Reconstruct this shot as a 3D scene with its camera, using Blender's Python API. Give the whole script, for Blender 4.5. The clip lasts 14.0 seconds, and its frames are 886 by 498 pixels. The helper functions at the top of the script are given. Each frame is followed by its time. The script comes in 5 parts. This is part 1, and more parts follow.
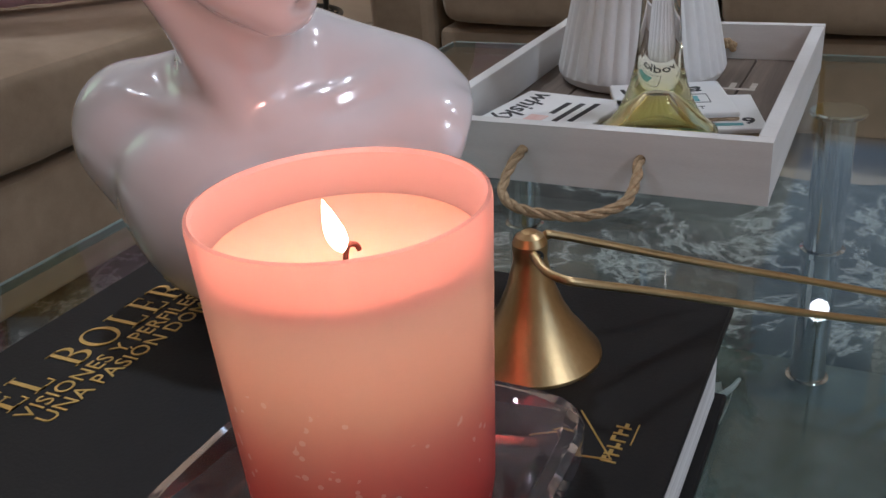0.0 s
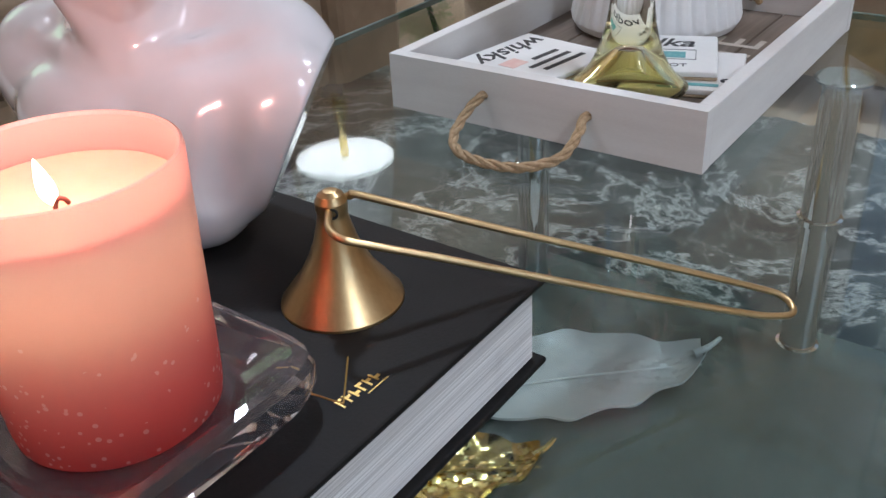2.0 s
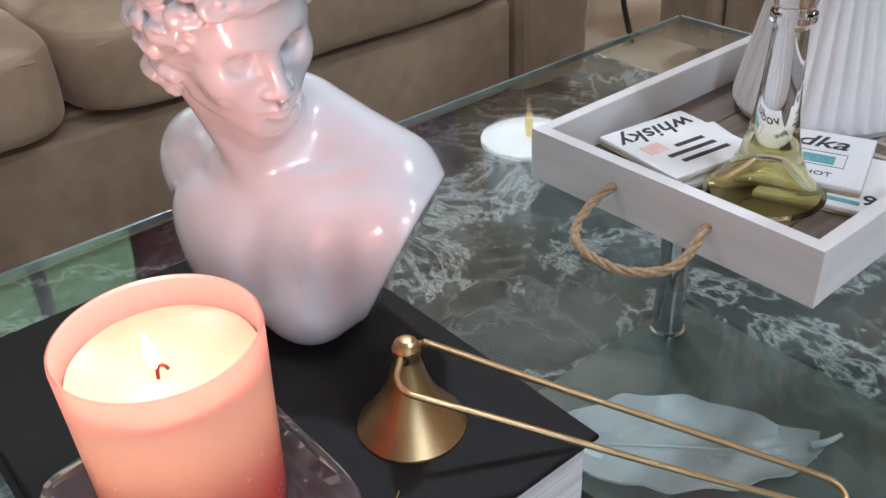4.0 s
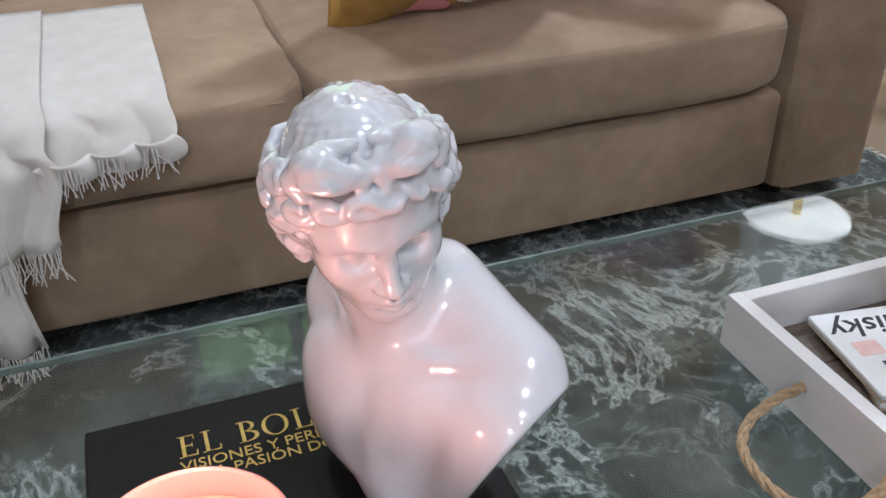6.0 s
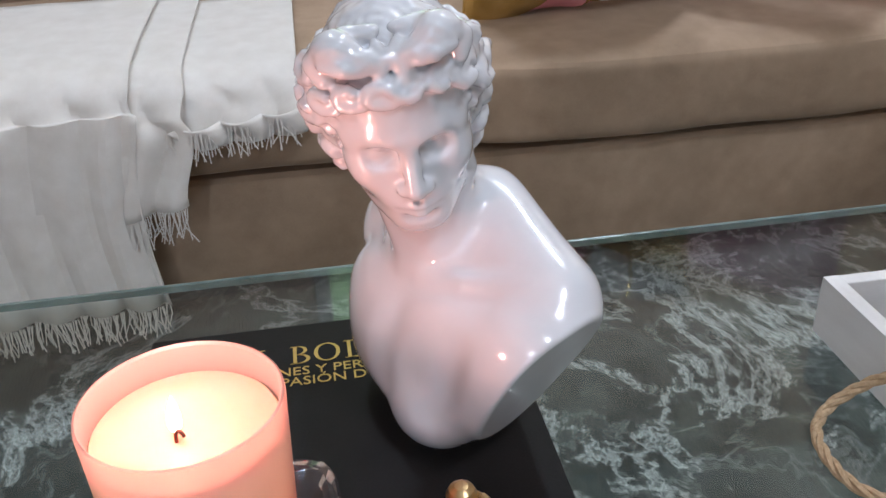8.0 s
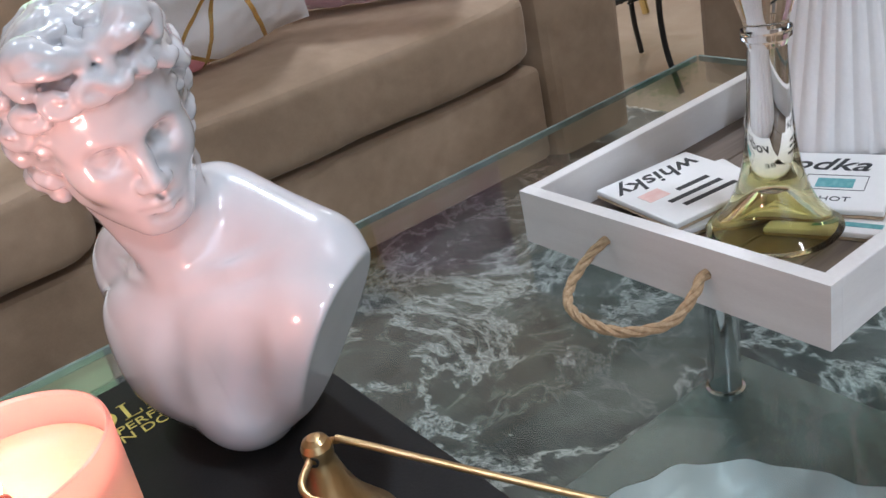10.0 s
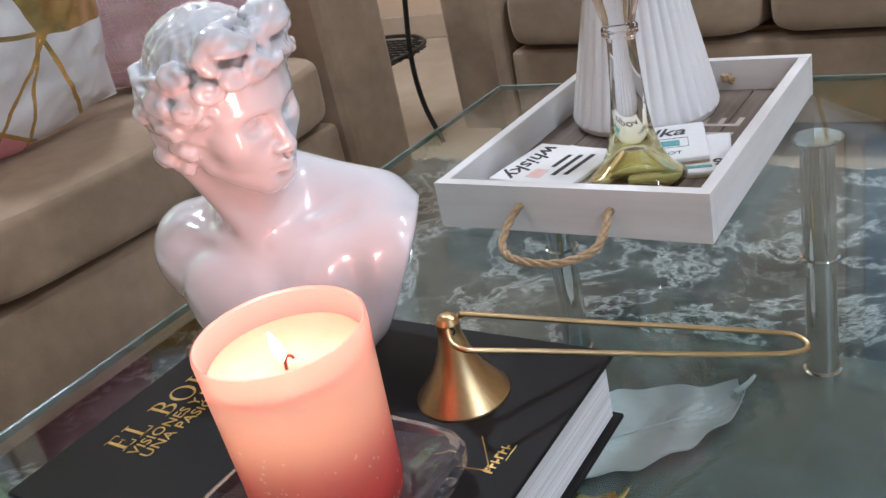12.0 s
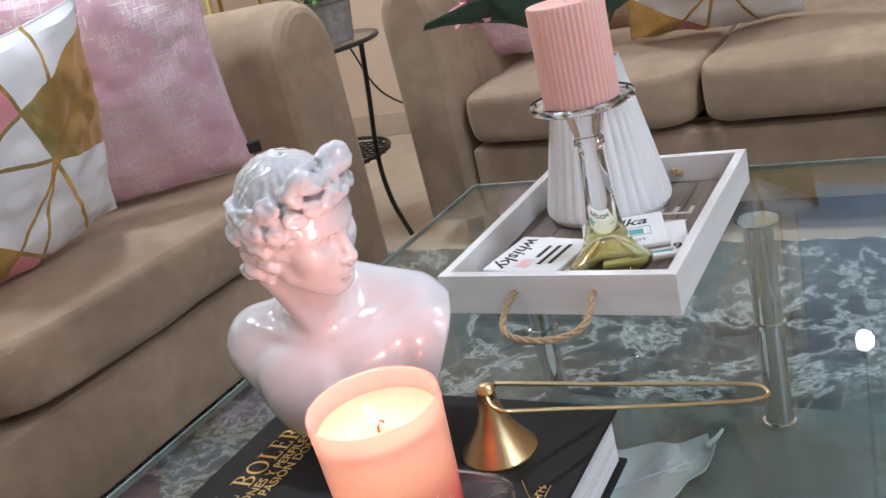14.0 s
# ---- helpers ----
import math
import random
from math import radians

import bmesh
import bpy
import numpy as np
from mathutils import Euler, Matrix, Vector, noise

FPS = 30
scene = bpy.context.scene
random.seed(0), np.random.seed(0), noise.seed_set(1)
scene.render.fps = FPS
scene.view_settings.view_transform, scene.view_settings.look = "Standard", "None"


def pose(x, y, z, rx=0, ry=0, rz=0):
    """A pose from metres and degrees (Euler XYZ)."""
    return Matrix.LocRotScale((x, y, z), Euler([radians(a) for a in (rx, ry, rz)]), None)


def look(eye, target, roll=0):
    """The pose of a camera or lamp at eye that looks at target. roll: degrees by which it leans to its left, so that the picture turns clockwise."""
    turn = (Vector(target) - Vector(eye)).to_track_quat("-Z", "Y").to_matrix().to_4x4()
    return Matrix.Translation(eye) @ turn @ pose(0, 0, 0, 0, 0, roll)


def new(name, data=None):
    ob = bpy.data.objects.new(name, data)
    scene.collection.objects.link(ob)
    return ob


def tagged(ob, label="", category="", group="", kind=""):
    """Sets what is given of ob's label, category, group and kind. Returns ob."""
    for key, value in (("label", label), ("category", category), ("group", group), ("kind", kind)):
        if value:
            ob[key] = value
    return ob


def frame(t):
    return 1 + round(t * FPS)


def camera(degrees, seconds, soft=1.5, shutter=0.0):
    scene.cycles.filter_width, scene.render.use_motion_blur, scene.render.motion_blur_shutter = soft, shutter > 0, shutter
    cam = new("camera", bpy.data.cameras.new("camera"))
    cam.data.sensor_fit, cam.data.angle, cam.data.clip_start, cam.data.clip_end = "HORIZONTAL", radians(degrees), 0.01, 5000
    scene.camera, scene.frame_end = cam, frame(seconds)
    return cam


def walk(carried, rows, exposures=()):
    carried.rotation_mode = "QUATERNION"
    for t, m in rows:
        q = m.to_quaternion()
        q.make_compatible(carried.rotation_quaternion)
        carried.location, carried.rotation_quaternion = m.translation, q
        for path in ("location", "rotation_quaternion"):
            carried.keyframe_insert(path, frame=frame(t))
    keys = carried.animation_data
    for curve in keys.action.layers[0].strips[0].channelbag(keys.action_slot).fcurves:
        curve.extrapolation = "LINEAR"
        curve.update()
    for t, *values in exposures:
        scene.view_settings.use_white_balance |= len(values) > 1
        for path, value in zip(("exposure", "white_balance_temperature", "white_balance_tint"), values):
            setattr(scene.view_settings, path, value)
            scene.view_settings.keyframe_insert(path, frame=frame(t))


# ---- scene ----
cam = camera(52.5, 14.0)
PATH = [
    (0, (0.239, 0.007, 0.7), (-0.601, 1.609, -0.153), -4.4),
    (0.5, (0.27, 0.013, 0.714), (-0.588, 1.558, -0.222), -4.8),
    (1, (0.318, 0.034, 0.723), (-0.583, 1.546, -0.227), -5.0),
    (1.5, (0.345, 0.042, 0.723), (-0.604, 1.511, -0.248), -4.5),
    (2, (0.367, 0.059, 0.723), (-0.679, 1.434, -0.283), -3.3),
    (2.5, (0.392, 0.075, 0.746), (-0.779, 1.336, -0.274), -2.9),
    (3, (0.409, 0.086, 0.782), (-0.863, 1.22, -0.265), -3.0),
    (3.2, (0.408, 0.086, 0.792), (-0.873, 1.203, -0.262), -2.7),
    (5.3, (0.387, 0.188, 0.875), (-1.082, 1.01, -0.204), -3.7),
    (5.5, (0.386, 0.199, 0.884), (-1.125, 0.956, -0.185), -3.3),
    (6, (0.366, 0.208, 0.888), (-1.236, 0.786, -0.161), -0.9),
    (6.5, (0.34, 0.231, 0.862), (-1.283, 0.737, -0.191), 0.8),
    (7, (0.376, 0.254, 0.844), (-1.318, 0.542, -0.179), 0.4),
    (7.2, (0.383, 0.252, 0.845), (-1.312, 0.521, -0.183), -0.2),
    (9.3, (0.446, 0.274, 0.803), (-1.329, 0.697, -0.017), -9.7),
    (9.5, (0.448, 0.256, 0.799), (-1.286, 0.793, -0.039), -10.5),
    (10, (0.428, 0.199, 0.787), (-1.091, 1.145, -0.107), -12.8),
    (10.5, (0.421, 0.136, 0.807), (-0.957, 1.251, -0.119), -14.4),
    (11, (0.43, 0.065, 0.83), (-0.872, 1.262, -0.103), -13.5),
    (11.5, (0.411, 0.018, 0.81), (-0.78, 1.332, -0.113), -13.5),
    (12, (0.398, -0.048, 0.803), (-0.7, 1.396, -0.039), -12.7),
    (12.5, (0.386, -0.078, 0.822), (-0.606, 1.468, 0.031), -12.3),
    (13, (0.39, -0.113, 0.851), (-0.582, 1.478, 0.127), -13.3),
    (13.5, (0.405, -0.147, 0.87), (-0.581, 1.444, 0.165), -13.7),
    (14, (0.42, -0.174, 0.871), (-0.586, 1.408, 0.176), -14.1),
]
EXPOSURES = [(0, -0.45, 5640, 10), (1.5, -0.06, 5560, 10), (3, 0.24, 5560, 10), (5.5, 0.18, 5600, 10), (7, 0.17, 5600, 10), (9.5, 0.23, 5580, 10), (11, 0.27, 5580, 10), (12.5, 0.36, 5580, 10), (14, 0.44, 5580, 10)]
walk(cam, [(t, look(eye, target, roll)) for t, eye, target, roll in PATH], EXPOSURES)

# ---- world and light ----
world = bpy.data.worlds.new("world")
scene.world = world
world.use_nodes = True
wn = world.node_tree
sky = wn.nodes.new("ShaderNodeTexSky")
sky.sky_type, sky.sun_disc, sky.sun_elevation, sky.sun_rotation = "NISHITA", False, radians(35), radians(120)
wn.links.new(sky.outputs["Color"], wn.nodes["Background"].inputs["Color"])
wn.nodes["Background"].inputs["Strength"].default_value = 0.1


def lamp(name, kind, power, colour, m, **kw):
    data = bpy.data.lights.new(name, kind)
    data.energy, data.color = power, colour
    if kind == "AREA":
        data.shape, data.size = kw.get("shape", "DISK"), kw.get("size", 0.2)
        if "size_y" in kw:
            data.size_y = kw["size_y"]
    else:
        data.shadow_soft_size = kw.get("size", 0.01)
    ob = new(name, data)
    ob.matrix_world = m
    return ob


CEIL = 2.55
FLOOR = 0.09
DOWNLIGHTS = [(-1.0, 1.35, 17.0), (-1.1, 0.0, 9.5), (0.85, 1.15, 12.0), (2.2, -0.35, 24.0), (1.5, 0.9, 2.5)]
for dx, dy, power in DOWNLIGHTS:
    lamp("downlight_lamp", "AREA", power, (0.95, 0.97, 1.0), pose(dx, dy, CEIL - 0.035), size=0.16)
# unseen bluish fill from the east, placed in an added opening
lamp("east_fill_lamp", "AREA", 6, (0.74, 0.87, 1.0), look((2.55, -0.4, 1.55), (0.0, 0.5, 0.5)), shape="RECTANGLE", size=1.3, size_y=1.3)
CANDLE = (0.1105, 0.1942)
lamp("flame_lamp", "POINT", 0.60, (1.0, 0.42, 0.31), pose(CANDLE[0] + 0.001, CANDLE[1] - 0.004, 0.630), size=0.010)
# added lamp hidden under the wax, makes the jar wall glow from inside
lamp("hidden_jar_lamp", "POINT", 0.20, (1.0, 0.76, 0.52), pose(CANDLE[0] + 0.004, CANDLE[1] - 0.006, 0.584), size=0.012)
LAMP = (-1.58, 2.10)
lamp("table_lamp_bulb", "POINT", 17.0, (1.0, 0.93, 0.84), pose(LAMP[0], LAMP[1], 1.52), size=0.03)


# ---- materials ----
def nodes_of(name):
    m = bpy.data.materials.new(name)
    m.use_nodes = True
    return m, m.node_tree, m.node_tree.nodes["Principled BSDF"]


def coords(nt, scale=(1, 1, 1), rot=(0, 0, 0)):
    c, mp = nt.nodes.new("ShaderNodeTexCoord"), nt.nodes.new("ShaderNodeMapping")
    mp.inputs["Scale"].default_value, mp.inputs["Rotation"].default_value = scale, rot
    nt.links.new(c.outputs["Object"], mp.inputs["Vector"])
    return mp.outputs["Vector"]


def noise_tex(nt, vec, scale, detail=4.0, rough=0.55, dist=0.0):
    n = nt.nodes.new("ShaderNodeTexNoise")
    n.inputs["Scale"].default_value, n.inputs["Detail"].default_value = scale, detail
    n.inputs["Roughness"].default_value, n.inputs["Distortion"].default_value = rough, dist
    nt.links.new(vec, n.inputs["Vector"])
    return n.outputs["Fac"]


def ramp(nt, fac, stops):
    r = nt.nodes.new("ShaderNodeValToRGB")
    while len(r.color_ramp.elements) < len(stops):
        r.color_ramp.elements.new(0.5)
    for e, (p, c) in zip(r.color_ramp.elements, stops):
        e.position, e.color = p, (*c, 1) if len(c) == 3 else c
    nt.links.new(fac, r.inputs["Fac"])
    return r.outputs["Color"]


def mixc(nt, fac, a, b, mode="MIX"):
    m = nt.nodes.new("ShaderNodeMix")
    m.data_type, m.blend_type = "RGBA", mode
    for sock, v in ((m.inputs[0], fac), (m.inputs[6], a), (m.inputs[7], b)):
        if hasattr(v, "is_linked"):
            nt.links.new(v, sock)
        elif isinstance(v, (int, float)):
            sock.default_value = v
        else:
            sock.default_value = (*v, 1)
    return m.outputs[2]


def math_node(nt, op, a, b=0.0):
    m = nt.nodes.new("ShaderNodeMath")
    m.operation = op
    for sock, v in ((m.inputs[0], a), (m.inputs[1], b)):
        if hasattr(v, "is_linked"):
            nt.links.new(v, sock)
        else:
            sock.default_value = v
    return m.outputs[0]


def bump(nt, bsdf, height, strength=0.2, distance=0.002):
    b = nt.nodes.new("ShaderNodeBump")
    b.inputs["Strength"].default_value, b.inputs["Distance"].default_value = strength, distance
    nt.links.new(height, b.inputs["Height"])
    nt.links.new(b.outputs["Normal"], bsdf.inputs["Normal"])


def surf(name, c1, c2, scale=20, rough=0.5, metal=0.0, fine=200, bstr=0.15, bdist=0.001, stretch=(1, 1, 1), coat=0.0, rvar=0.1, **extra):
    """Two-scale noise between two colours, varied gloss and a fine bump."""
    m, nt, b = nodes_of(name)
    v = coords(nt, stretch)
    big, small = noise_tex(nt, v, scale), noise_tex(nt, v, fine, 3)
    both = math_node(nt, "ADD", math_node(nt, "MULTIPLY", big, 0.7), math_node(nt, "MULTIPLY", small, 0.3))
    nt.links.new(ramp(nt, both, [(0.3, c1), (0.7, c2)]), b.inputs["Base Color"])
    rr = math_node(nt, "ADD", math_node(nt, "MULTIPLY", big, rvar), rough - rvar / 2)
    nt.links.new(rr, b.inputs["Roughness"])
    b.inputs["Metallic"].default_value = metal
    b.inputs["Coat Weight"].default_value = coat
    b.inputs["Coat Roughness"].default_value = 0.05
    for k, val in extra.items():
        b.inputs[k.replace("_", " ").title()].default_value = val
    bump(nt, b, small, bstr, bdist)
    return m


def clear_glass(name, colour=(1, 1, 1), rough=0.0, ior=1.45):
    m, nt, b = nodes_of(name)
    b.inputs["Base Color"].default_value = (*colour, 1)
    b.inputs["Transmission Weight"].default_value, b.inputs["Roughness"].default_value, b.inputs["IOR"].default_value = 1.0, rough, ior
    v = coords(nt)
    bump(nt, b, noise_tex(nt, v, 30, 2), 0.03, 0.002)
    return m


def emitter(name, colour, strength):
    m, nt, b = nodes_of(name)
    b.inputs["Base Color"].default_value = (*colour, 1)
    b.inputs["Emission Color"].default_value = (*colour, 1)
    b.inputs["Emission Strength"].default_value = strength
    return m


def suede():
    m, nt, b = nodes_of("brown_microfibre")
    v = coords(nt)
    big = noise_tex(nt, v, 5, 3, 0.6, 0.6)
    mid = noise_tex(nt, v, 26, 4, 0.6)
    fine = noise_tex(nt, v, 900, 2)
    f = math_node(nt, "ADD", math_node(nt, "MULTIPLY", big, 0.6), math_node(nt, "ADD", math_node(nt, "MULTIPLY", mid, 0.28), math_node(nt, "MULTIPLY", fine, 0.12)))
    nt.links.new(ramp(nt, f, [(0.3, (0.205, 0.140, 0.084)), (0.52, (0.33, 0.234, 0.150)), (0.74, (0.47, 0.345, 0.232))]), b.inputs["Base Color"])
    b.inputs["Roughness"].default_value = 0.85
    b.inputs["Sheen Weight"].default_value, b.inputs["Sheen Roughness"].default_value = 0.35, 0.4
    b.inputs["Sheen Tint"].default_value = (0.9, 0.75, 0.6, 1)
    bump(nt, b, math_node(nt, "ADD", mid, math_node(nt, "MULTIPLY", fine, 0.3)), 0.12, 0.004)
    return m


def rug_material():
    m, nt, b = nodes_of("marbled_rug")
    v = coords(nt)
    w = noise_tex(nt, v, 3.2, 5, 0.6, 1.0)
    vein = math_node(nt, "ABSOLUTE", math_node(nt, "SUBTRACT", noise_tex(nt, v, 3.4, 9, 0.68, 0.5), 0.5))
    vein2 = math_node(nt, "ABSOLUTE", math_node(nt, "SUBTRACT", noise_tex(nt, coords(nt, (1, 1, 1), (0, 0, 1.1)), 6.5, 8, 0.66, 0.4), 0.47))
    fibre = noise_tex(nt, coords(nt, (60, 260, 60), (0, 0, 0.6)), 1.0, 3, 0.7, 0.4)
    base = ramp(nt, w, [(0.34, (0.010, 0.014, 0.0135)), (0.48, (0.036, 0.046, 0.042)), (0.66, (0.10, 0.118, 0.104))])
    f1 = ramp(nt, vein, [(0.0, (0.95, 0.95, 0.95)), (0.010, (0.5, 0.5, 0.5)), (0.025, (0, 0, 0))])
    f2 = ramp(nt, vein2, [(0.0, (0.35, 0.35, 0.35)), (0.016, (0, 0, 0))])
    f = mixc(nt, 1.0, f1, f2, "ADD")
    f = mixc(nt, 1.0, f, ramp(nt, fibre, [(0.28, (0.45, 0.45, 0.45)), (0.60, (1, 1, 1))]), "MULTIPLY")
    nt.links.new(mixc(nt, f, base, (0.50, 0.52, 0.50)), b.inputs["Base Color"])
    b.inputs["Roughness"].default_value = 0.95
    b.inputs["Sheen Weight"].default_value = 0.2
    bump(nt, b, fibre, 0.5, 0.004)
    return m


def table_glass_material(name="table_glass", tone=(0.92, 0.96, 0.945)):
    m, nt, b = nodes_of(name)
    b.inputs["Base Color"].default_value = (0.86, 0.95, 0.92, 1)
    b.inputs["Roughness"].default_value = 0.0
    b.inputs["IOR"].default_value = 1.52
    out = nt.nodes["Material Output"]
    tr, mix, gl, fr = (nt.nodes.new("ShaderNode" + k) for k in ("BsdfTransparent", "MixShader", "BsdfGlossy", "LayerWeight"))
    tr.inputs["Color"].default_value = (*tone, 1)
    gl.inputs["Roughness"].default_value = 0.012
    smear = noise_tex(nt, coords(nt), 9, 4)
    nt.links.new(math_node(nt, "MULTIPLY", smear, 0.03), gl.inputs["Roughness"])
    fr.inputs["Blend"].default_value = 0.5
    gloss = math_node(nt, "ADD", 0.040, math_node(nt, "MULTIPLY", math_node(nt, "POWER", fr.outputs["Facing"], 4.2), 0.72))
    nt.links.new(gloss, mix.inputs[0])
    nt.links.new(tr.outputs[0], mix.inputs[1])
    nt.links.new(gl.outputs[0], mix.inputs[2])
    nt.links.new(mix.outputs[0], out.inputs["Surface"])
    return m


def jar_material():
    """Frosted pink glass, paler towards the rim as the jar is tinted, speckled white low down."""
    m, nt, b = nodes_of("frosted_pink_glass")
    v = coords(nt)
    sep = nt.nodes.new("ShaderNodeSeparateXYZ")
    nt.links.new(v, sep.inputs[0])
    wob = math_node(nt, "ADD", sep.outputs["Z"], math_node(nt, "MULTIPLY", noise_tex(nt, v, 40, 3), 0.012))
    height = math_node(nt, "MULTIPLY", wob, 9.5)
    tint = ramp(nt, height, [(0.06, (0.74, 0.10, 0.11)), (0.28, (0.82, 0.27, 0.26)), (0.58, (0.88, 0.60, 0.52)), (0.98, (0.90, 0.70, 0.65))])
    vo = nt.nodes.new("ShaderNodeTexVoronoi")
    vo.inputs["Scale"].default_value = 260
    nt.links.new(v, vo.inputs["Vector"])
    keep = math_node(nt, "GREATER_THAN", noise_tex(nt, v, 70, 2), math_node(nt, "ADD", 0.36, math_node(nt, "MULTIPLY", height, 0.42)))
    dot = math_node(nt, "MULTIPLY", math_node(nt, "LESS_THAN", vo.outputs["Distance"], 0.26), keep)
    col = mixc(nt, dot, tint, (0.95, 0.82, 0.78))
    out = nt.nodes["Material Output"]
    tl, tp, mx, mx2 = (nt.nodes.new("ShaderNode" + k) for k in ("BsdfTranslucent", "BsdfTransparent", "MixShader", "MixShader"))
    nt.links.new(mixc(nt, 0.25, col, (0.9, 0.8, 0.7)), tl.inputs["Color"])
    nt.links.new(col, tp.inputs["Color"])
    nt.links.new(mixc(nt, 1.0, col, (0.40, 0.40, 0.40), "MULTIPLY"), b.inputs["Base Color"])
    b.inputs["Roughness"].default_value, b.inputs["Coat Weight"].default_value, b.inputs["Coat Roughness"].default_value = 0.45, 0.25, 0.25
    mx.inputs[0].default_value, mx2.inputs[0].default_value = 0.60, 0.42
    nt.links.new(tl.outputs[0], mx.inputs[1])
    nt.links.new(tp.outputs[0], mx.inputs[2])
    nt.links.new(b.outputs[0], mx2.inputs[2])
    nt.links.new(mx.outputs[0], mx2.inputs[1])
    nt.links.new(mx2.outputs[0], out.inputs["Surface"])
    return m


def pillow_print(name, lines, golds, pinks):
    """White cloth with gold lines a*x + b*y = c; the regions named by signs of the lines are gold or pink."""
    m, nt, b = nodes_of(name)
    v = coords(nt)
    sides, gold = [], None
    for ang, c in lines:
        dot = nt.nodes.new("ShaderNodeVectorMath")
        dot.operation = "DOT_PRODUCT"
        dot.inputs[1].default_value = (math.cos(radians(ang)), math.sin(radians(ang)), 0)
        nt.links.new(v, dot.inputs[0])
        d = math_node(nt, "SUBTRACT", dot.outputs["Value"], c)
        sides.append(d)
        near = math_node(nt, "LESS_THAN", math_node(nt, "ABSOLUTE", d), 0.0035)
        gold = near if gold is None else math_node(nt, "MAXIMUM", gold, near)

    def region(spec):
        out = None
        for k, sg in spec:
            q = math_node(nt, "GREATER_THAN" if sg > 0 else "LESS_THAN", sides[k], 0.0)
            out = q if out is None else math_node(nt, "MULTIPLY", out, q)
        return out
    for spec in golds:
        gold = math_node(nt, "MAXIMUM", gold, region(spec))
    pink = None
    for spec in pinks:
        r = region(spec)
        pink = r if pink is None else math_node(nt, "MAXIMUM", pink, r)
    weave, crumple = noise_tex(nt, v, 500, 2), noise_tex(nt, v, 16, 4)
    col = mixc(nt, pink, ramp(nt, crumple, [(0.3, (0.74, 0.73, 0.73)), (0.7, (0.82, 0.81, 0.80))]), (0.70, 0.29, 0.32))
    col = mixc(nt, gold, col, ramp(nt, crumple, [(0.35, (0.70, 0.50, 0.16)), (0.65, (0.90, 0.70, 0.32))]))
    nt.links.new(col, b.inputs["Base Color"])
    nt.links.new(math_node(nt, "MULTIPLY", gold, 0.9), b.inputs["Metallic"])
    nt.links.new(math_node(nt, "SUBTRACT", 0.85, math_node(nt, "MULTIPLY", gold, 0.61)), b.inputs["Roughness"])
    bump(nt, b, math_node(nt, "ADD", crumple, math_node(nt, "MULTIPLY", weave, 0.1)), 0.35, 0.010)
    return m


def velvet_pink():
    m, nt, b = nodes_of("pink_foiled_velvet")
    v = coords(nt)
    worn = noise_tex(nt, v, 9, 5, 0.65)
    thread = noise_tex(nt, coords(nt, (30, 420, 30)), 1.0, 3, 0.7)
    thread2 = noise_tex(nt, coords(nt, (420, 30, 30)), 1.0, 3, 0.7)
    foil = math_node(nt, "MULTIPLY", math_node(nt, "GREATER_THAN", math_node(nt, "MAXIMUM", thread, thread2), 0.57), math_node(nt, "GREATER_THAN", worn, 0.5))
    col = ramp(nt, worn, [(0.3, (0.60, 0.33, 0.41)), (0.7, (0.84, 0.58, 0.64))])
    nt.links.new(mixc(nt, foil, col, (0.92, 0.82, 0.78)), b.inputs["Base Color"])
    nt.links.new(math_node(nt, "MULTIPLY", foil, 0.8), b.inputs["Metallic"])
    nt.links.new(math_node(nt, "SUBTRACT", 0.8, math_node(nt, "MULTIPLY", foil, 0.45)), b.inputs["Roughness"])
    b.inputs["Sheen Weight"].default_value = 0.5
    bump(nt, b, math_node(nt, "ADD", worn, thread), 0.3, 0.004)
    return m


def planks_material():
    m, nt, b = nodes_of("grey_washed_wood")
    g = noise_tex(nt, coords(nt, (90, 5, 5)), 1.0, 6, 0.65, 0.4)
    d = noise_tex(nt, coords(nt), 14, 4)
    col = ramp(nt, g, [(0.3, (0.085, 0.060, 0.042)), (0.55, (0.17, 0.128, 0.095)), (0.75, (0.25, 0.20, 0.155))])
    nt.links.new(mixc(nt, math_node(nt, "MULTIPLY", d, 0.4), col, (0.13, 0.10, 0.08)), b.inputs["Base Color"])
    b.inputs["Roughness"].default_value = 0.6
    bump(nt, b, g, 0.3, 0.001)
    return m


def pages_material():
    m, nt, b = nodes_of("paper_pages")
    g = noise_tex(nt, coords(nt, (4, 4, 900)), 1.0, 3, 0.7)
    nt.links.new(ramp(nt, g, [(0.3, (0.45, 0.44, 0.43)), (0.65, (0.80, 0.79, 0.78))]), b.inputs["Base Color"])
    b.inputs["Roughness"].default_value = 0.8
    bump(nt, b, g, 0.5, 0.0006)
    return m


def tile_floor_material():
    m, nt, b = nodes_of("beige_floor_tile")
    v = coords(nt)
    n1 = noise_tex(nt, v, 3, 6, 0.6, 0.7)
    nt.links.new(ramp(nt, n1, [(0.3, (0.42, 0.33, 0.24)), (0.7, (0.55, 0.45, 0.34))]), b.inputs["Base Color"])
    nt.links.new(math_node(nt, "ADD", 0.12, math_node(nt, "MULTIPLY", noise_tex(nt, v, 25), 0.15)), b.inputs["Roughness"])
    return m


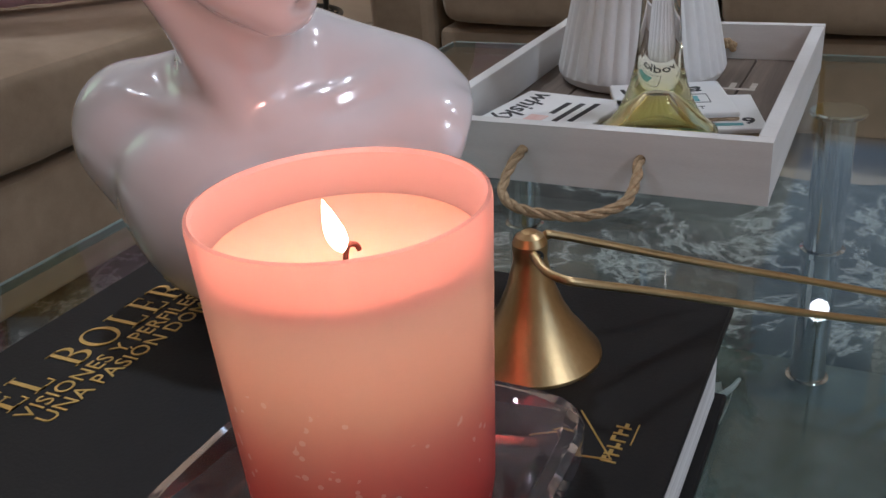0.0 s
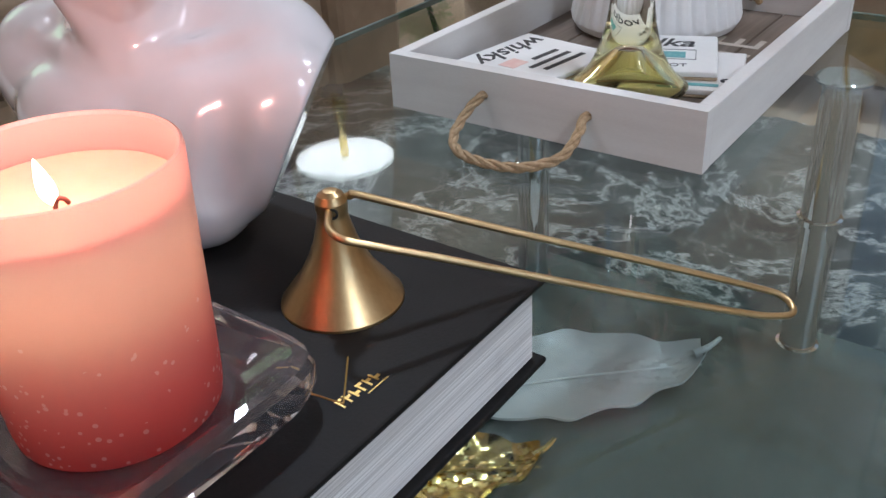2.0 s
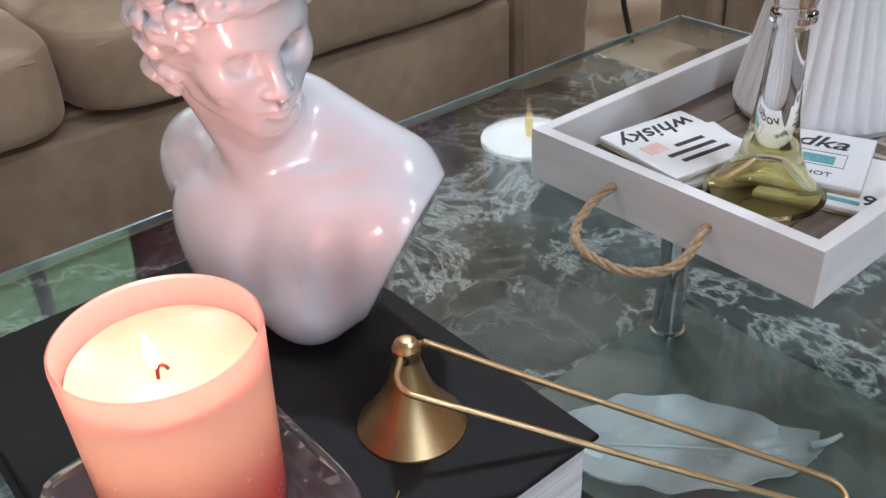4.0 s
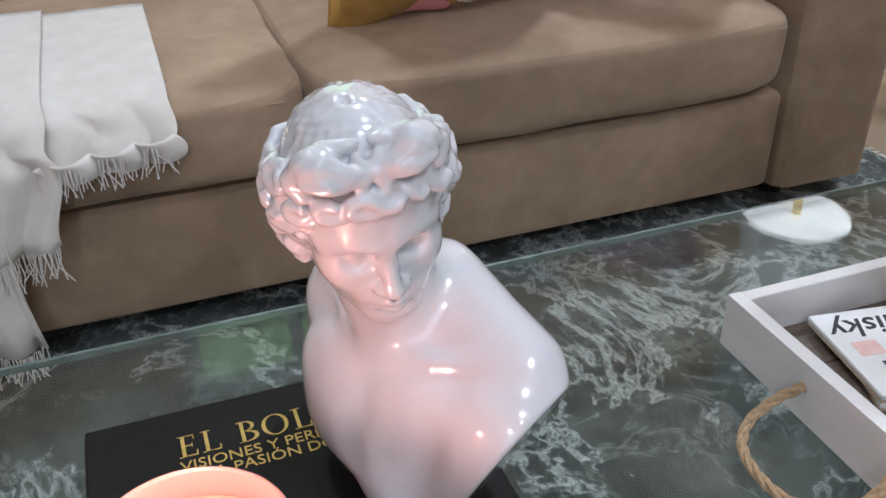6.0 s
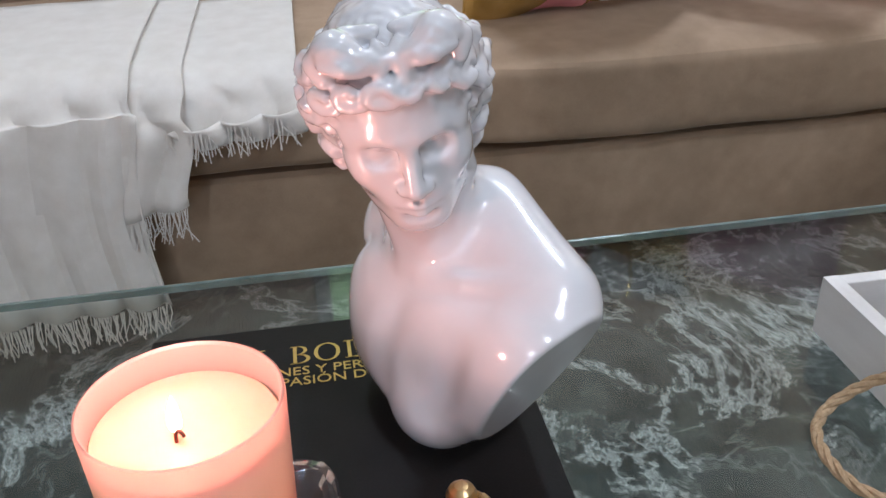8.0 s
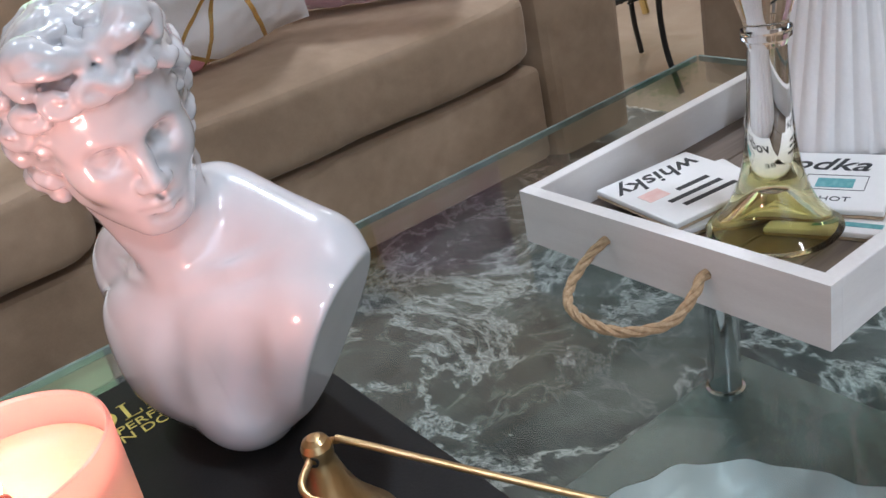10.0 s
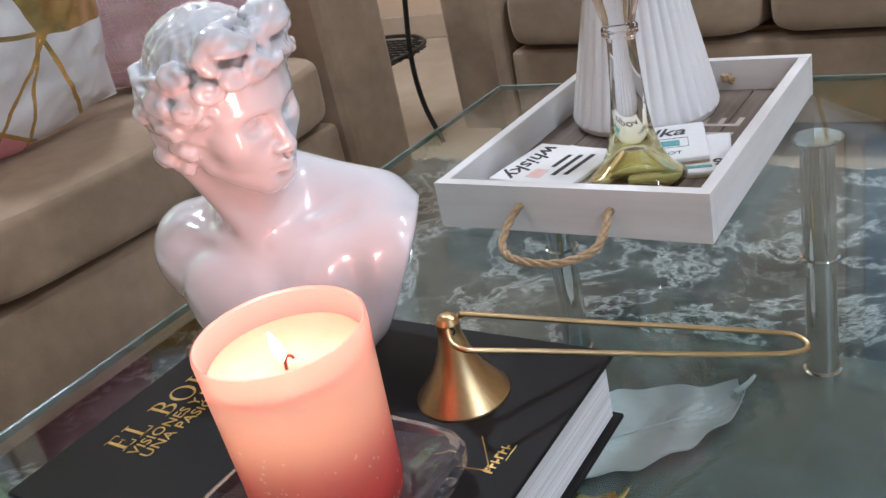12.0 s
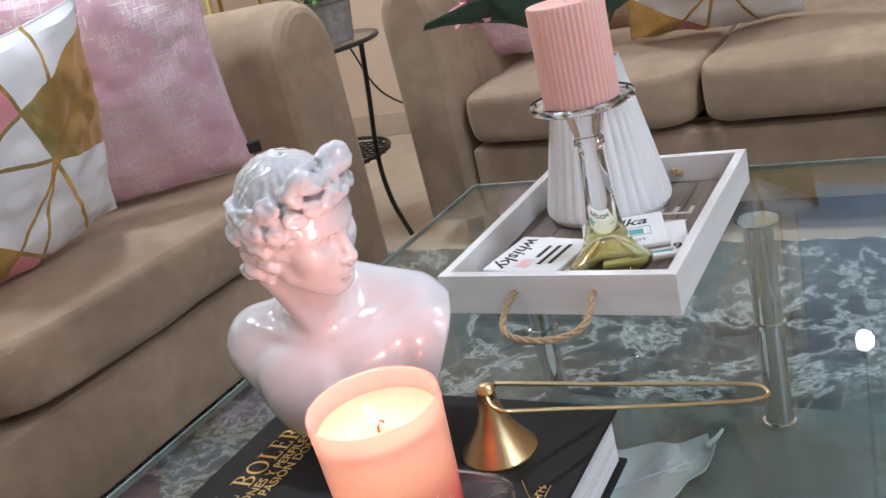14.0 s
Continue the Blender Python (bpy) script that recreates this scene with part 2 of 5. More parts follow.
SUEDE = suede()
RUG = rug_material()
TABLE_GLASS = table_glass_material()
JAR = jar_material()
LINES = [(20, 0.10), (75, 0.20), (140, 0.09), (110, 0.27), (165, 0.02), (50, 0.02)]
PRINT = pillow_print("geometric_print", LINES, [((0, 1), (1, 1), (3, -1)), ((4, 1), (2, 1), (5, -1))], [((5, -1), (2, -1), (1, -1)), ((3, 1), (0, -1), (2, 1))])
VELVET = velvet_pink()
PLANKS, PAGES = planks_material(), pages_material()
TILE = tile_floor_material()
GLAZE = surf("white_glazed_ceramic", (0.59, 0.59, 0.605), (0.65, 0.65, 0.665), 12, 0.18, fine=60, bstr=0.015, coat=1.0, rvar=0.06)
MATT_CERAMIC = surf("white_matt_ceramic", (0.72, 0.71, 0.70), (0.80, 0.79, 0.78), 14, 0.5, fine=300, bstr=0.08)
WHITE_WOOD = surf("white_painted_wood", (0.66, 0.63, 0.60), (0.78, 0.76, 0.73), 10, 0.5, fine=260, bstr=0.15, stretch=(1, 1, 6))
BRASS = surf("brushed_brass", (0.46, 0.32, 0.15), (0.60, 0.44, 0.23), 30, 0.34, 1.0, fine=500, bstr=0.05, stretch=(1, 1, 0.1))
GOLD = surf("polished_gold", (0.70, 0.55, 0.20), (0.85, 0.70, 0.34), 60, 0.16, 1.0, fine=120, bstr=0.12, bdist=0.002)
GILT = surf("gold_foil_print", (0.55, 0.38, 0.10), (0.72, 0.53, 0.20), 80, 0.32, 0.9, bstr=0.05)
CHROME = surf("chrome", (0.70, 0.71, 0.72), (0.80, 0.80, 0.80), 20, 0.06, 1.0, bstr=0.01, rvar=0.03)
BLACK_COVER = surf("black_book_cloth", (0.007, 0.0063, 0.006), (0.015, 0.0135, 0.0125), 25, 0.52, fine=600, bstr=0.12)
BLACK_COVER.node_tree.nodes["Principled BSDF"].inputs["Specular IOR Level"].default_value = 0.14
BLACK_IRON = surf("black_iron", (0.012, 0.011, 0.010), (0.03, 0.028, 0.025), 40, 0.4, fine=300, bstr=0.2)
ROPE = surf("jute_rope", (0.27, 0.17, 0.085), (0.50, 0.36, 0.21), 300, 0.9, fine=1500, bstr=0.6, bdist=0.001)
WAX = surf("cream_wax", (0.34, 0.22, 0.155), (0.39, 0.255, 0.185), 18, 0.32, fine=90, bstr=0.05, subsurface_weight=0.3, subsurface_scale=0.02)
PINK_WAX = surf("pink_wax", (0.78, 0.45, 0.39), (0.83, 0.51, 0.45), 20, 0.45, fine=200, bstr=0.08, subsurface_weight=0.3, subsurface_scale=0.006)
WICK = surf("charred_wick", (0.03, 0.012, 0.008), (0.16, 0.04, 0.02), 900, 0.9)
FLAME = emitter("flame", (1.0, 0.74, 0.40), 22.0)
GLASS = clear_glass("clear_glass")
# base colour runs from olive at the foot to clear higher up
nt = GLASS.node_tree
sp = nt.nodes.new("ShaderNodeSeparateXYZ")
nt.links.new(coords(nt), sp.inputs[0])
nt.links.new(ramp(nt, math_node(nt, "MULTIPLY", sp.outputs["Z"], 10.0), [(0.25, (0.80, 0.76, 0.40)), (0.75, (1, 1, 1))]), nt.nodes["Principled BSDF"].inputs["Base Color"])
THICK_GLASS = clear_glass("thick_cut_glass", (0.94, 0.92, 0.96))
THICK_GLASS.node_tree.nodes["Principled BSDF"].inputs["Transmission Weight"].default_value = 0.97
FROSTED = surf("frosted_leaf_glass", (0.58, 0.61, 0.62), (0.80, 0.82, 0.83), 18, 0.35, fine=80, bstr=0.3, transmission_weight=0.3)
SMOKED = table_glass_material("smoked_shelf_glass", (0.74, 0.80, 0.77))
nt = SMOKED.node_tree
# mixes a mottled grey-green diffuse into the see-through part of the shelf
haze, veil = nt.nodes.new("ShaderNodeBsdfDiffuse"), nt.nodes.new("ShaderNodeMixShader")
nt.links.new(ramp(nt, noise_tex(nt, coords(nt), 6, 4), [(0.3, (0.24, 0.275, 0.26)), (0.7, (0.31, 0.345, 0.33))]), haze.inputs["Color"])
veil.inputs[0].default_value = 0.34
satin = nt.nodes["Glossy BSDF"].inputs["Roughness"]
nt.links.remove(satin.links[0])
satin.default_value = 0.22
clear = nt.nodes["Material Output"].inputs["Surface"].links[0].from_node
nt.links.new(clear.inputs[1].links[0].from_socket, veil.inputs[1])
nt.links.new(haze.outputs[0], veil.inputs[2])
nt.links.new(veil.outputs[0], clear.inputs[1])
GLASS_EDGE = surf("green_glass_edge", (0.07, 0.10, 0.09), (0.24, 0.29, 0.265), 14, 0.25, fine=60, bstr=0.3)
CARD = surf("white_coaster_print", (0.76, 0.75, 0.73), (0.83, 0.82, 0.80), 12, 0.35, fine=200, bstr=0.05)
INK = surf("black_ink", (0.012, 0.012, 0.013), (0.03, 0.03, 0.03), 200, 0.6)
TEAL_INK = surf("teal_ink", (0.08, 0.30, 0.32), (0.20, 0.45, 0.46), 200, 0.6)
PINK_INK = surf("salmon_ink", (0.75, 0.42, 0.36), (0.82, 0.60, 0.54), 90, 0.6)
CORK = surf("coaster_cork", (0.40, 0.30, 0.20), (0.55, 0.43, 0.30), 200, 0.9)
STENCIL = surf("pale_stencil_paint", (0.40, 0.35, 0.29), (0.58, 0.52, 0.45), 90, 0.7)
LINEN = surf("ivory_cotton_weave", (0.66, 0.62, 0.55), (0.78, 0.75, 0.69), 30, 0.95, fine=900, bstr=0.5, bdist=0.002, sheen_weight=0.3)
LEAF_GREEN = surf("dark_green_leaf", (0.012, 0.035, 0.016), (0.03, 0.075, 0.03), 60, 0.45, fine=200, bstr=0.2)
BRIGHT_GREEN = surf("bright_green_leaf", (0.05, 0.16, 0.02), (0.16, 0.34, 0.06), 60, 0.5)
PETAL = surf("pink_petal", (0.70, 0.28, 0.32), (0.86, 0.52, 0.54), 40, 0.7, fine=150, bstr=0.2)
GREY_POT = surf("grey_washed_pot", (0.20, 0.18, 0.16), (0.42, 0.38, 0.35), 60, 0.8, fine=400, bstr=0.5)
WALL_PAINT = surf("beige_wall_paint", (0.62, 0.48, 0.35), (0.68, 0.53, 0.39), 3, 0.7, fine=120, bstr=0.08)
CEILING_PAINT = surf("white_ceiling_paint", (0.74, 0.73, 0.70), (0.80, 0.79, 0.77), 3, 0.8, fine=120, bstr=0.08)
SHADE = surf("white_lampshade", (0.82, 0.80, 0.75), (0.86, 0.84, 0.80), 30, 0.8)
LAMP_GLOW = emitter("lit_shade_diffuser", (1.0, 0.97, 0.90), 5.0)
DOWN_GLOW = emitter("downlight_diffuser", (1.0, 0.96, 0.90), 22.0)
WALL_GLOW = emitter("lit_glass_globe", (1.0, 0.98, 0.95), 26.0)
BLUE_DAY = emitter("blue_daylight_backdrop", (0.42, 0.52, 0.66), 0.27)
GREEN_DAY = emitter("garden_daylight_backdrop", (0.50, 0.66, 0.40), 1.4)
RUBBER = surf("black_tag", (0.012, 0.012, 0.012), (0.02, 0.02, 0.02), 50, 0.6)


# ---- building helpers ----
def part(name, bm, material, parent=None, label="", smooth=True, m=None):
    me = bpy.data.meshes.new(name)
    if isinstance(bm, tuple):
        me.from_pydata(*bm)
    else:
        bmesh.ops.recalc_face_normals(bm, faces=bm.faces)
        bm.to_mesh(me)
        bm.free()
    me.materials.append(material)
    if smooth:
        me.polygons.foreach_set("use_smooth", [True] * len(me.polygons))
        me.set_sharp_from_angle(angle=radians(20))
    ob = new(name, me)
    if parent:
        ob.parent = parent
    if m is not None:
        ob.matrix_local = m
    return tagged(ob, label)


def thing(name, m, label, category, group="", kind=""):
    ob = new(name)
    ob.empty_display_size = 0.05
    ob.matrix_world = m
    return tagged(ob, label, category, group, kind)


def box(x0, x1, y0, y1, z0, z1, bevel=0.0, seg=2, bm=None):
    bm = bm or bmesh.new()
    r = bmesh.ops.create_cube(bm, size=1, matrix=Matrix.Translation(((x0 + x1) / 2, (y0 + y1) / 2, (z0 + z1) / 2)) @ Matrix.Diagonal((x1 - x0, y1 - y0, z1 - z0, 1)))
    if bevel:
        edges = list({e for v in r["verts"] for e in v.link_edges})
        bmesh.ops.bevel(bm, geom=edges, offset=bevel, segments=seg, profile=0.5, affect="EDGES")
    return bm


def lathe(profile, seg=48, closed=False, wave=None):
    """Turns (r, z) rows round z; wave(angle, r, z) may change the radius."""
    verts, faces = [], []
    n = len(profile)
    for r, z in profile:
        for j in range(seg):
            a = 2 * math.pi * j / seg
            q = wave(a, r, z) if wave else r
            verts.append((q * math.cos(a), q * math.sin(a), z))
    for i in range(n if closed else n - 1):
        k = (i + 1) % n
        for j in range(seg):
            l = (j + 1) % seg
            faces.append((i * seg + j, i * seg + l, k * seg + l, k * seg + j))
    if not closed:
        for i in (0, n - 1):
            if profile[i][0] > 1e-6:
                faces.append(tuple(i * seg + j for j in range(seg)))
    bm = bmesh.new()
    vs = [bm.verts.new(v) for v in verts]
    for f in faces:
        bm.faces.new([vs[i] for i in f])
    bmesh.ops.remove_doubles(bm, verts=bm.verts, dist=1e-6)
    return bm


def catmull(pts, steps=6):
    pts = [Vector(p) for p in pts]
    out = []
    ext = [2 * pts[0] - pts[1], *pts, 2 * pts[-1] - pts[-2]]
    for i in range(1, len(ext) - 2):
        a, b, c, d = ext[i - 1:i + 3]
        for s in range(steps):
            t = s / steps
            out.append(0.5 * ((2 * b) + (c - a) * t + (2 * a - 5 * b + 4 * c - d) * t * t + (3 * b - a - 3 * c + d) * t ** 3))
    return out + [pts[-1]]


def tube(path, radius, seg=10, bm=None, closed=False):
    """A round rod along a path; radius is a number or a function of 0..1."""
    bm = bm or bmesh.new()
    path = [Vector(p) for p in path]
    n = len(path)
    rings, up = [], None
    for i, p in enumerate(path):
        a, b = path[i - 1 if i or closed else 0], path[(i + 1) % n if i < n - 1 or closed else n - 1]
        d = (b - a).normalized()
        if up is None:
            up = d.orthogonal().normalized()
        up = (up - d * up.dot(d)).normalized()
        side = d.cross(up)
        r = radius(i / (n - 1)) if callable(radius) else radius
        rings.append([bm.verts.new(p + r * (math.cos(2 * math.pi * j / seg) * up + math.sin(2 * math.pi * j / seg) * side)) for j in range(seg)])
    for i in range(n if closed else n - 1):
        a, b = rings[i], rings[(i + 1) % n]
        for j in range(seg):
            bm.faces.new((a[j], a[(j + 1) % seg], b[(j + 1) % seg], b[j]))
    if not closed:
        bm.faces.new(rings[0][::-1])
        bm.faces.new(rings[-1])
    return bm


def words(text, size, depth, material, parent, m, name="lettering", label="", shear=0.0, spread=1.0, bold=0.0):
    cu = bpy.data.curves.new("lettering", "FONT")
    cu.body, cu.size, cu.extrude, cu.shear, cu.space_character, cu.offset = text, size, depth, shear, spread, bold
    cu.resolution_u = 3
    tmp = bpy.data.objects.new("tmp", cu)
    scene.collection.objects.link(tmp)
    me = bpy.data.meshes.new_from_object(tmp)
    bpy.data.objects.remove(tmp)
    me.materials.clear()
    me.materials.append(material)
    ob = new(name, me)
    ob.parent = parent
    ob.matrix_local = m
    return tagged(ob, label)


def soft_block(sx, sy, sz, power=5.0, nu=48, nv=28, puff=0.0, rumple=0.0, seed=0.0, ztop=0.0):
    """A padded block: a superellipsoid with bulging faces and slight rumples, resting on z = 0."""
    verts, faces = [], []
    for i in range(nv + 1):
        phi = math.pi * (i / nv - 0.5)
        for j in range(nu):
            th = 2 * math.pi * j / nu
            d = Vector((math.cos(phi) * math.cos(th), math.cos(phi) * math.sin(th), math.sin(phi)))
            d = Vector([math.copysign(abs(c) ** 0.6, c) for c in d])
            k = (abs(d.x) ** power + abs(d.y) ** power + abs(d.z) ** power) ** (-1 / power)
            p = d * k
            bulge = 1 + puff * (1 - p.x ** 2) * (1 - p.y ** 2)
            q = Vector((p.x * sx / 2 * (1 + puff * 0.15 * (1 - p.z ** 2)), p.y * sy / 2 * (1 + puff * 0.15 * (1 - p.z ** 2)), p.z * sz / 2 * bulge))
            if rumple:
                w = noise.noise(q * 7 + Vector((seed, 0, 0))) + 0.5 * noise.noise(q * 17 + Vector((0, seed, 0)))
                q += Vector((p.x, p.y, p.z)).normalized() * rumple * w
            verts.append(q + Vector((0, 0, sz / 2)))
    for i in range(nv):
        for j in range(nu):
            l = (j + 1) % nu
            faces.append((i * nu + j, i * nu + l, (i + 1) * nu + l, (i + 1) * nu + j))
    bm = bmesh.new()
    vs = [bm.verts.new(v) for v in verts]
    for f in faces:
        bm.faces.new([vs[i] for i in f])
    bmesh.ops.remove_doubles(bm, verts=bm.verts, dist=1e-5)
    return bm


# ---- the room ----
WEST, EAST, SOUTH, NORTH = -2.1, 2.7, -2.3, 2.75


def wall(name, label, along, at, a0, a1, out, hole=None):
    """A wall of 0.14 m, its inner face at 'at', with an optional hole (b0, b1, z0, z1) through it."""
    t0, t1 = sorted((at, at + 0.14 * out))
    spans = [(a0, a1, FLOOR, CEIL)]
    if hole:
        b0, b1, z0, z1 = hole
        spans = [(a0, b0, FLOOR, CEIL), (b1, a1, FLOOR, CEIL), (b0, b1, FLOOR, z0), (b0, b1, z1, CEIL)]
    bm = bmesh.new()
    for s0, s1, z0, z1 in spans:
        if along == "x":
            box(s0, s1, t0, t1, z0, z1, bm=bm)
        else:
            box(t0, t1, s0, s1, z0, z1, bm=bm)
    return tagged(part(name, bm, WALL_PAINT, smooth=False), label, "wall", kind="structure")


NW, WW, EW = (-0.12, 0.78, 1.08, 2.15), (0.20, 0.95, 1.05, 2.05), (-1.1, 0.3, 0.9, 2.2)
wall("wall_north", "beige painted wall behind the far sofa", "x", NORTH, WEST - 0.14, EAST + 0.14, 1, NW)
wall("wall_south", "plain beige painted wall", "x", SOUTH, WEST - 0.14, EAST + 0.14, -1)
wall("wall_west", "beige painted wall behind the long sofa", "y", WEST, SOUTH, NORTH, -1, WW)
wall("wall_east", "plain beige painted wall with an added window opening", "y", EAST, SOUTH, NORTH, 1, EW)

floor_bm = box(WEST, EAST, SOUTH, NORTH, FLOOR - 0.1, FLOOR)
floor = tagged(part("floor", floor_bm, TILE, smooth=False), "glossy beige ceramic tile floor", "floor", kind="structure")
tagged(part("ceiling", box(WEST, EAST, SOUTH, NORTH, CEIL, CEIL + 0.1), CEILING_PAINT, smooth=False), "plain white painted ceiling", "ceiling", kind="structure")
bb = bmesh.new()
box(WEST, EAST, NORTH - 0.012, NORTH, FLOOR, FLOOR + 0.09, 0.003, 1, bb)
box(WEST, WEST + 0.012, SOUTH, NORTH - 0.012, FLOOR, FLOOR + 0.09, 0.003, 1, bb)
tagged(part("baseboard", bb, TILE), "beige tile skirting along the walls", "baseboard", kind="structure")


def window(name, along, at, hole, out, glow, label):
    b0, b1, z0, z1 = hole
    top = tagged(thing(name, pose(0, 0, 0), label, "window"), kind="structure")

    def bar(nm, s0, s1, q0, q1, d0, d1, mat):
        lo, hi = sorted((at + out * d0, at + out * d1))
        bm = box(s0, s1, lo, hi, q0, q1, 0.003, 1) if along == "x" else box(lo, hi, s0, s1, q0, q1, 0.003, 1)
        part(nm, bm, mat, top)
    for s0, s1, q0, q1 in ((b0, b0 + 0.05, z0, z1), (b1 - 0.05, b1, z0, z1), (b0 + 0.05, b1 - 0.05, z0, z0 + 0.05), (b0 + 0.05, b1 - 0.05, z1 - 0.05, z1)):
        bar("window_frame", s0, s1, q0, q1, 0.03, 0.08, WHITE_WOOD)
    mid = (b0 + b1) / 2
    bar("mullion", mid - 0.02, mid + 0.02, z0 + 0.05, z1 - 0.05, 0.035, 0.075, WHITE_WOOD)
    lo = at + out * 0.30
    q = [(b0 - 0.4, z0 - 0.4), (b1 + 0.4, z0 - 0.4), (b1 + 0.4, z1 + 0.4), (b0 - 0.4, z1 + 0.4)]
    verts = [(a, lo, z) if along == "x" else (lo, a, z) for a, z in q]
    tagged(part("backdrop_" + name, (verts, [], [(0, 1, 2, 3)]), glow, smooth=False), "plain daylight outside the window", "backdrop", kind="structure")
    return top


window("window_1", "x", NORTH, NW, 1, BLUE_DAY, "white framed window with bluish daylight")
window("window_2", "y", WEST, WW, -1, GREEN_DAY, "white framed window with green daylight")
# this east one is added so the fill lamp has an opening
window("added_window", "y", EAST, EW, 1, BLUE_DAY, "white framed window, unseen, added around the fill lamp")

for dx, dy, _ in DOWNLIGHTS:
    dl = thing("ceiling_light", pose(dx, dy, CEIL), "round flush white ceiling light, switched on", "ceiling light", "ceiling lights")
    part("rim", lathe([(0.078, -0.001), (0.098, -0.001), (0.098, -0.02), (0.09, -0.028), (0.08, -0.028), (0.078, -0.02)], 40, True), WHITE_WOOD, dl)
    part("diffuser", lathe([(0.0, -0.024), (0.077, -0.024), (0.077, -0.004), (0.0, -0.004)], 40), DOWN_GLOW, dl)

# ---- rug ----
NX, NY = 170, 190
RX0, RX1, RY0, RY1 = -0.95, 1.7, -1.1, 1.58
rv, rf = [], []
for j in range(NY + 1):
    for i in range(NX + 1):
        x, y = RX0 + (RX1 - RX0) * i / NX, RY0 + (RY1 - RY0) * j / NY
        edge = min(1.0, 30 * min(x - RX0, RX1 - x, y - RY0, RY1 - y))
        rv.append((x, y, FLOOR + 0.001 + edge * (0.024 + 0.006 * noise.noise(Vector((x * 30, y * 30, 0))) + 0.004 * noise.noise(Vector((x * 90, y * 90, 3))))))
for j in range(NY):
    for i in range(NX):
        k = j * (NX + 1) + i
        rf.append((k, k + 1, k + NX + 2, k + NX + 1))
rug = thing("rug", pose(0, 0, 0), "dark grey-green shag rug with white marble veins", "rug", kind="structure")
part("pile_backing", (rv, [], rf), RUG, rug)
rng = random.Random(4)
tv, tf = [], []
for _ in range(2600):
    x, y = rng.uniform(RX0 + 0.02, RX1 - 0.02), rng.choice((RY0 + 0.01, RY1 - 0.01))
    k, w, l = len(tv), 0.0012, rng.uniform(0.015, 0.03) * (1 if y > 0 else -1)
    tv += [(x - w, y, FLOOR + 0.004), (x + w, y, FLOOR + 0.004), (x + w + rng.gauss(0, 0.004), y + l, FLOOR + 0.002), (x - w + rng.gauss(0, 0.004), y + l, FLOOR + 0.002)]
    tf.append((k, k + 1, k + 2, k + 3))
tagged(part("fringe", (tv, [], tf), LINEN, rug), kind="stuff")


# ---- sofas ----
def sofa(m, label, seats, group, aw=0.16):
    s = thing("sofa", m, label, "sofa", group)
    x0, x1 = seats[0][0], seats[-1][1]
    bm = box(x0, x1, 0.014, 0.90, FLOOR + 0.085, 0.346, 0.016, 3)
    part("base", bm, SUEDE, s)
    part("seat_deck", box(x0 + 0.01, x1 - 0.01, 0.075, 0.70, 0.30, 0.3535), SUEDE, s, smooth=False)
    for i, (a, b) in enumerate(seats):
        w, d, h = b - a - 0.006, 0.64, 0.130
        bm = soft_block(w, d, h, 9, 84, 36, 0.08, 0.005, 3.1 * i)
        cu = part("seat_cushion", bm, SUEDE, s, m=pose((a + b) / 2, d / 2 - 0.012, 0.352))
        z = h * 0.80
        loop = [(-w / 2 + 0.035, -d / 2 + 0.012, z), (w / 2 - 0.035, -d / 2 + 0.012, z)]
        part("seam", tube(catmull([loop[0], (0, -d / 2 + 0.006, z + 0.008), loop[1]], 10), 0.0016, 6), SUEDE, cu)
        bm = soft_block(w, 0.22, 0.46, 4, 60, 30, 0.12, 0.006, 7.7 * i + 2)
        part("back_cushion", bm, SUEDE, s, m=pose((a + b) / 2, 0.60, 0.480, -10))
    bm = box(x0, x1, 0.70, 0.90, 0.36, 0.80, 0.03, 3)
    part("backrest", bm, SUEDE, s)
    for a0 in (x0 - aw, x1):
        bm = bmesh.new()
        n, r = 14, aw / 2
        prof = [(0, FLOOR + 0.085), (aw, FLOOR + 0.085)] + [(r + r * 1.06 * math.cos(math.pi * k / n), 0.675 + r * math.sin(math.pi * k / n)) for k in range(n + 1)]
        rows = []
        for yy, g in ((0.0, -0.030), (0.005, -0.019), (0.016, -0.009), (0.034, -0.003), (0.06, 0.0), (0.3, 0.002), (0.6, 0.002), (0.88, 0.0), (0.90, -0.012)):
            rows.append([bm.verts.new((a0 + r + (px - r) * (1 + g / r), yy, pz + (g if pz > 0.4 else 0))) for px, pz in prof])
        for p, q in zip(rows, rows[1:]):
            for k in range(len(prof)):
                l = (k + 1) % len(prof)
                bm.faces.new((p[k], p[l], q[l], q[k]))
        bm.faces.new(rows[0])
        bm.faces.new(rows[-1][::-1])
        part("arm", bm, SUEDE, s)
    for fx in (x0 - 0.08, x1 + 0.08):
        for fy in (0.04, 0.76):
            part("foot", lathe([(0.0, 0.0), (0.022, 0.0), (0.028, 0.087), (0.0, 0.087)], 16), BLACK_IRON, s, m=pose(fx, fy + 0.06, FLOOR - m.translation.z + (0.024 if m.translation.x < -0.1 and fy < 0.2 else 0)))
    return s


sofa(pose(-0.695, 0, 0, 0, 0, 90), "long brown microfibre sofa with a white throw on it", [(-1.10, -0.34), (-0.34, 0.42), (0.42, 1.18)], "brown sofas", 0.20)
sofa(pose(0, 1.625, -0.016), "brown microfibre sofa with three seats and printed cushions", [(-0.59, -0.045), (-0.045, 0.50), (0.50, 1.05)], "brown sofas")


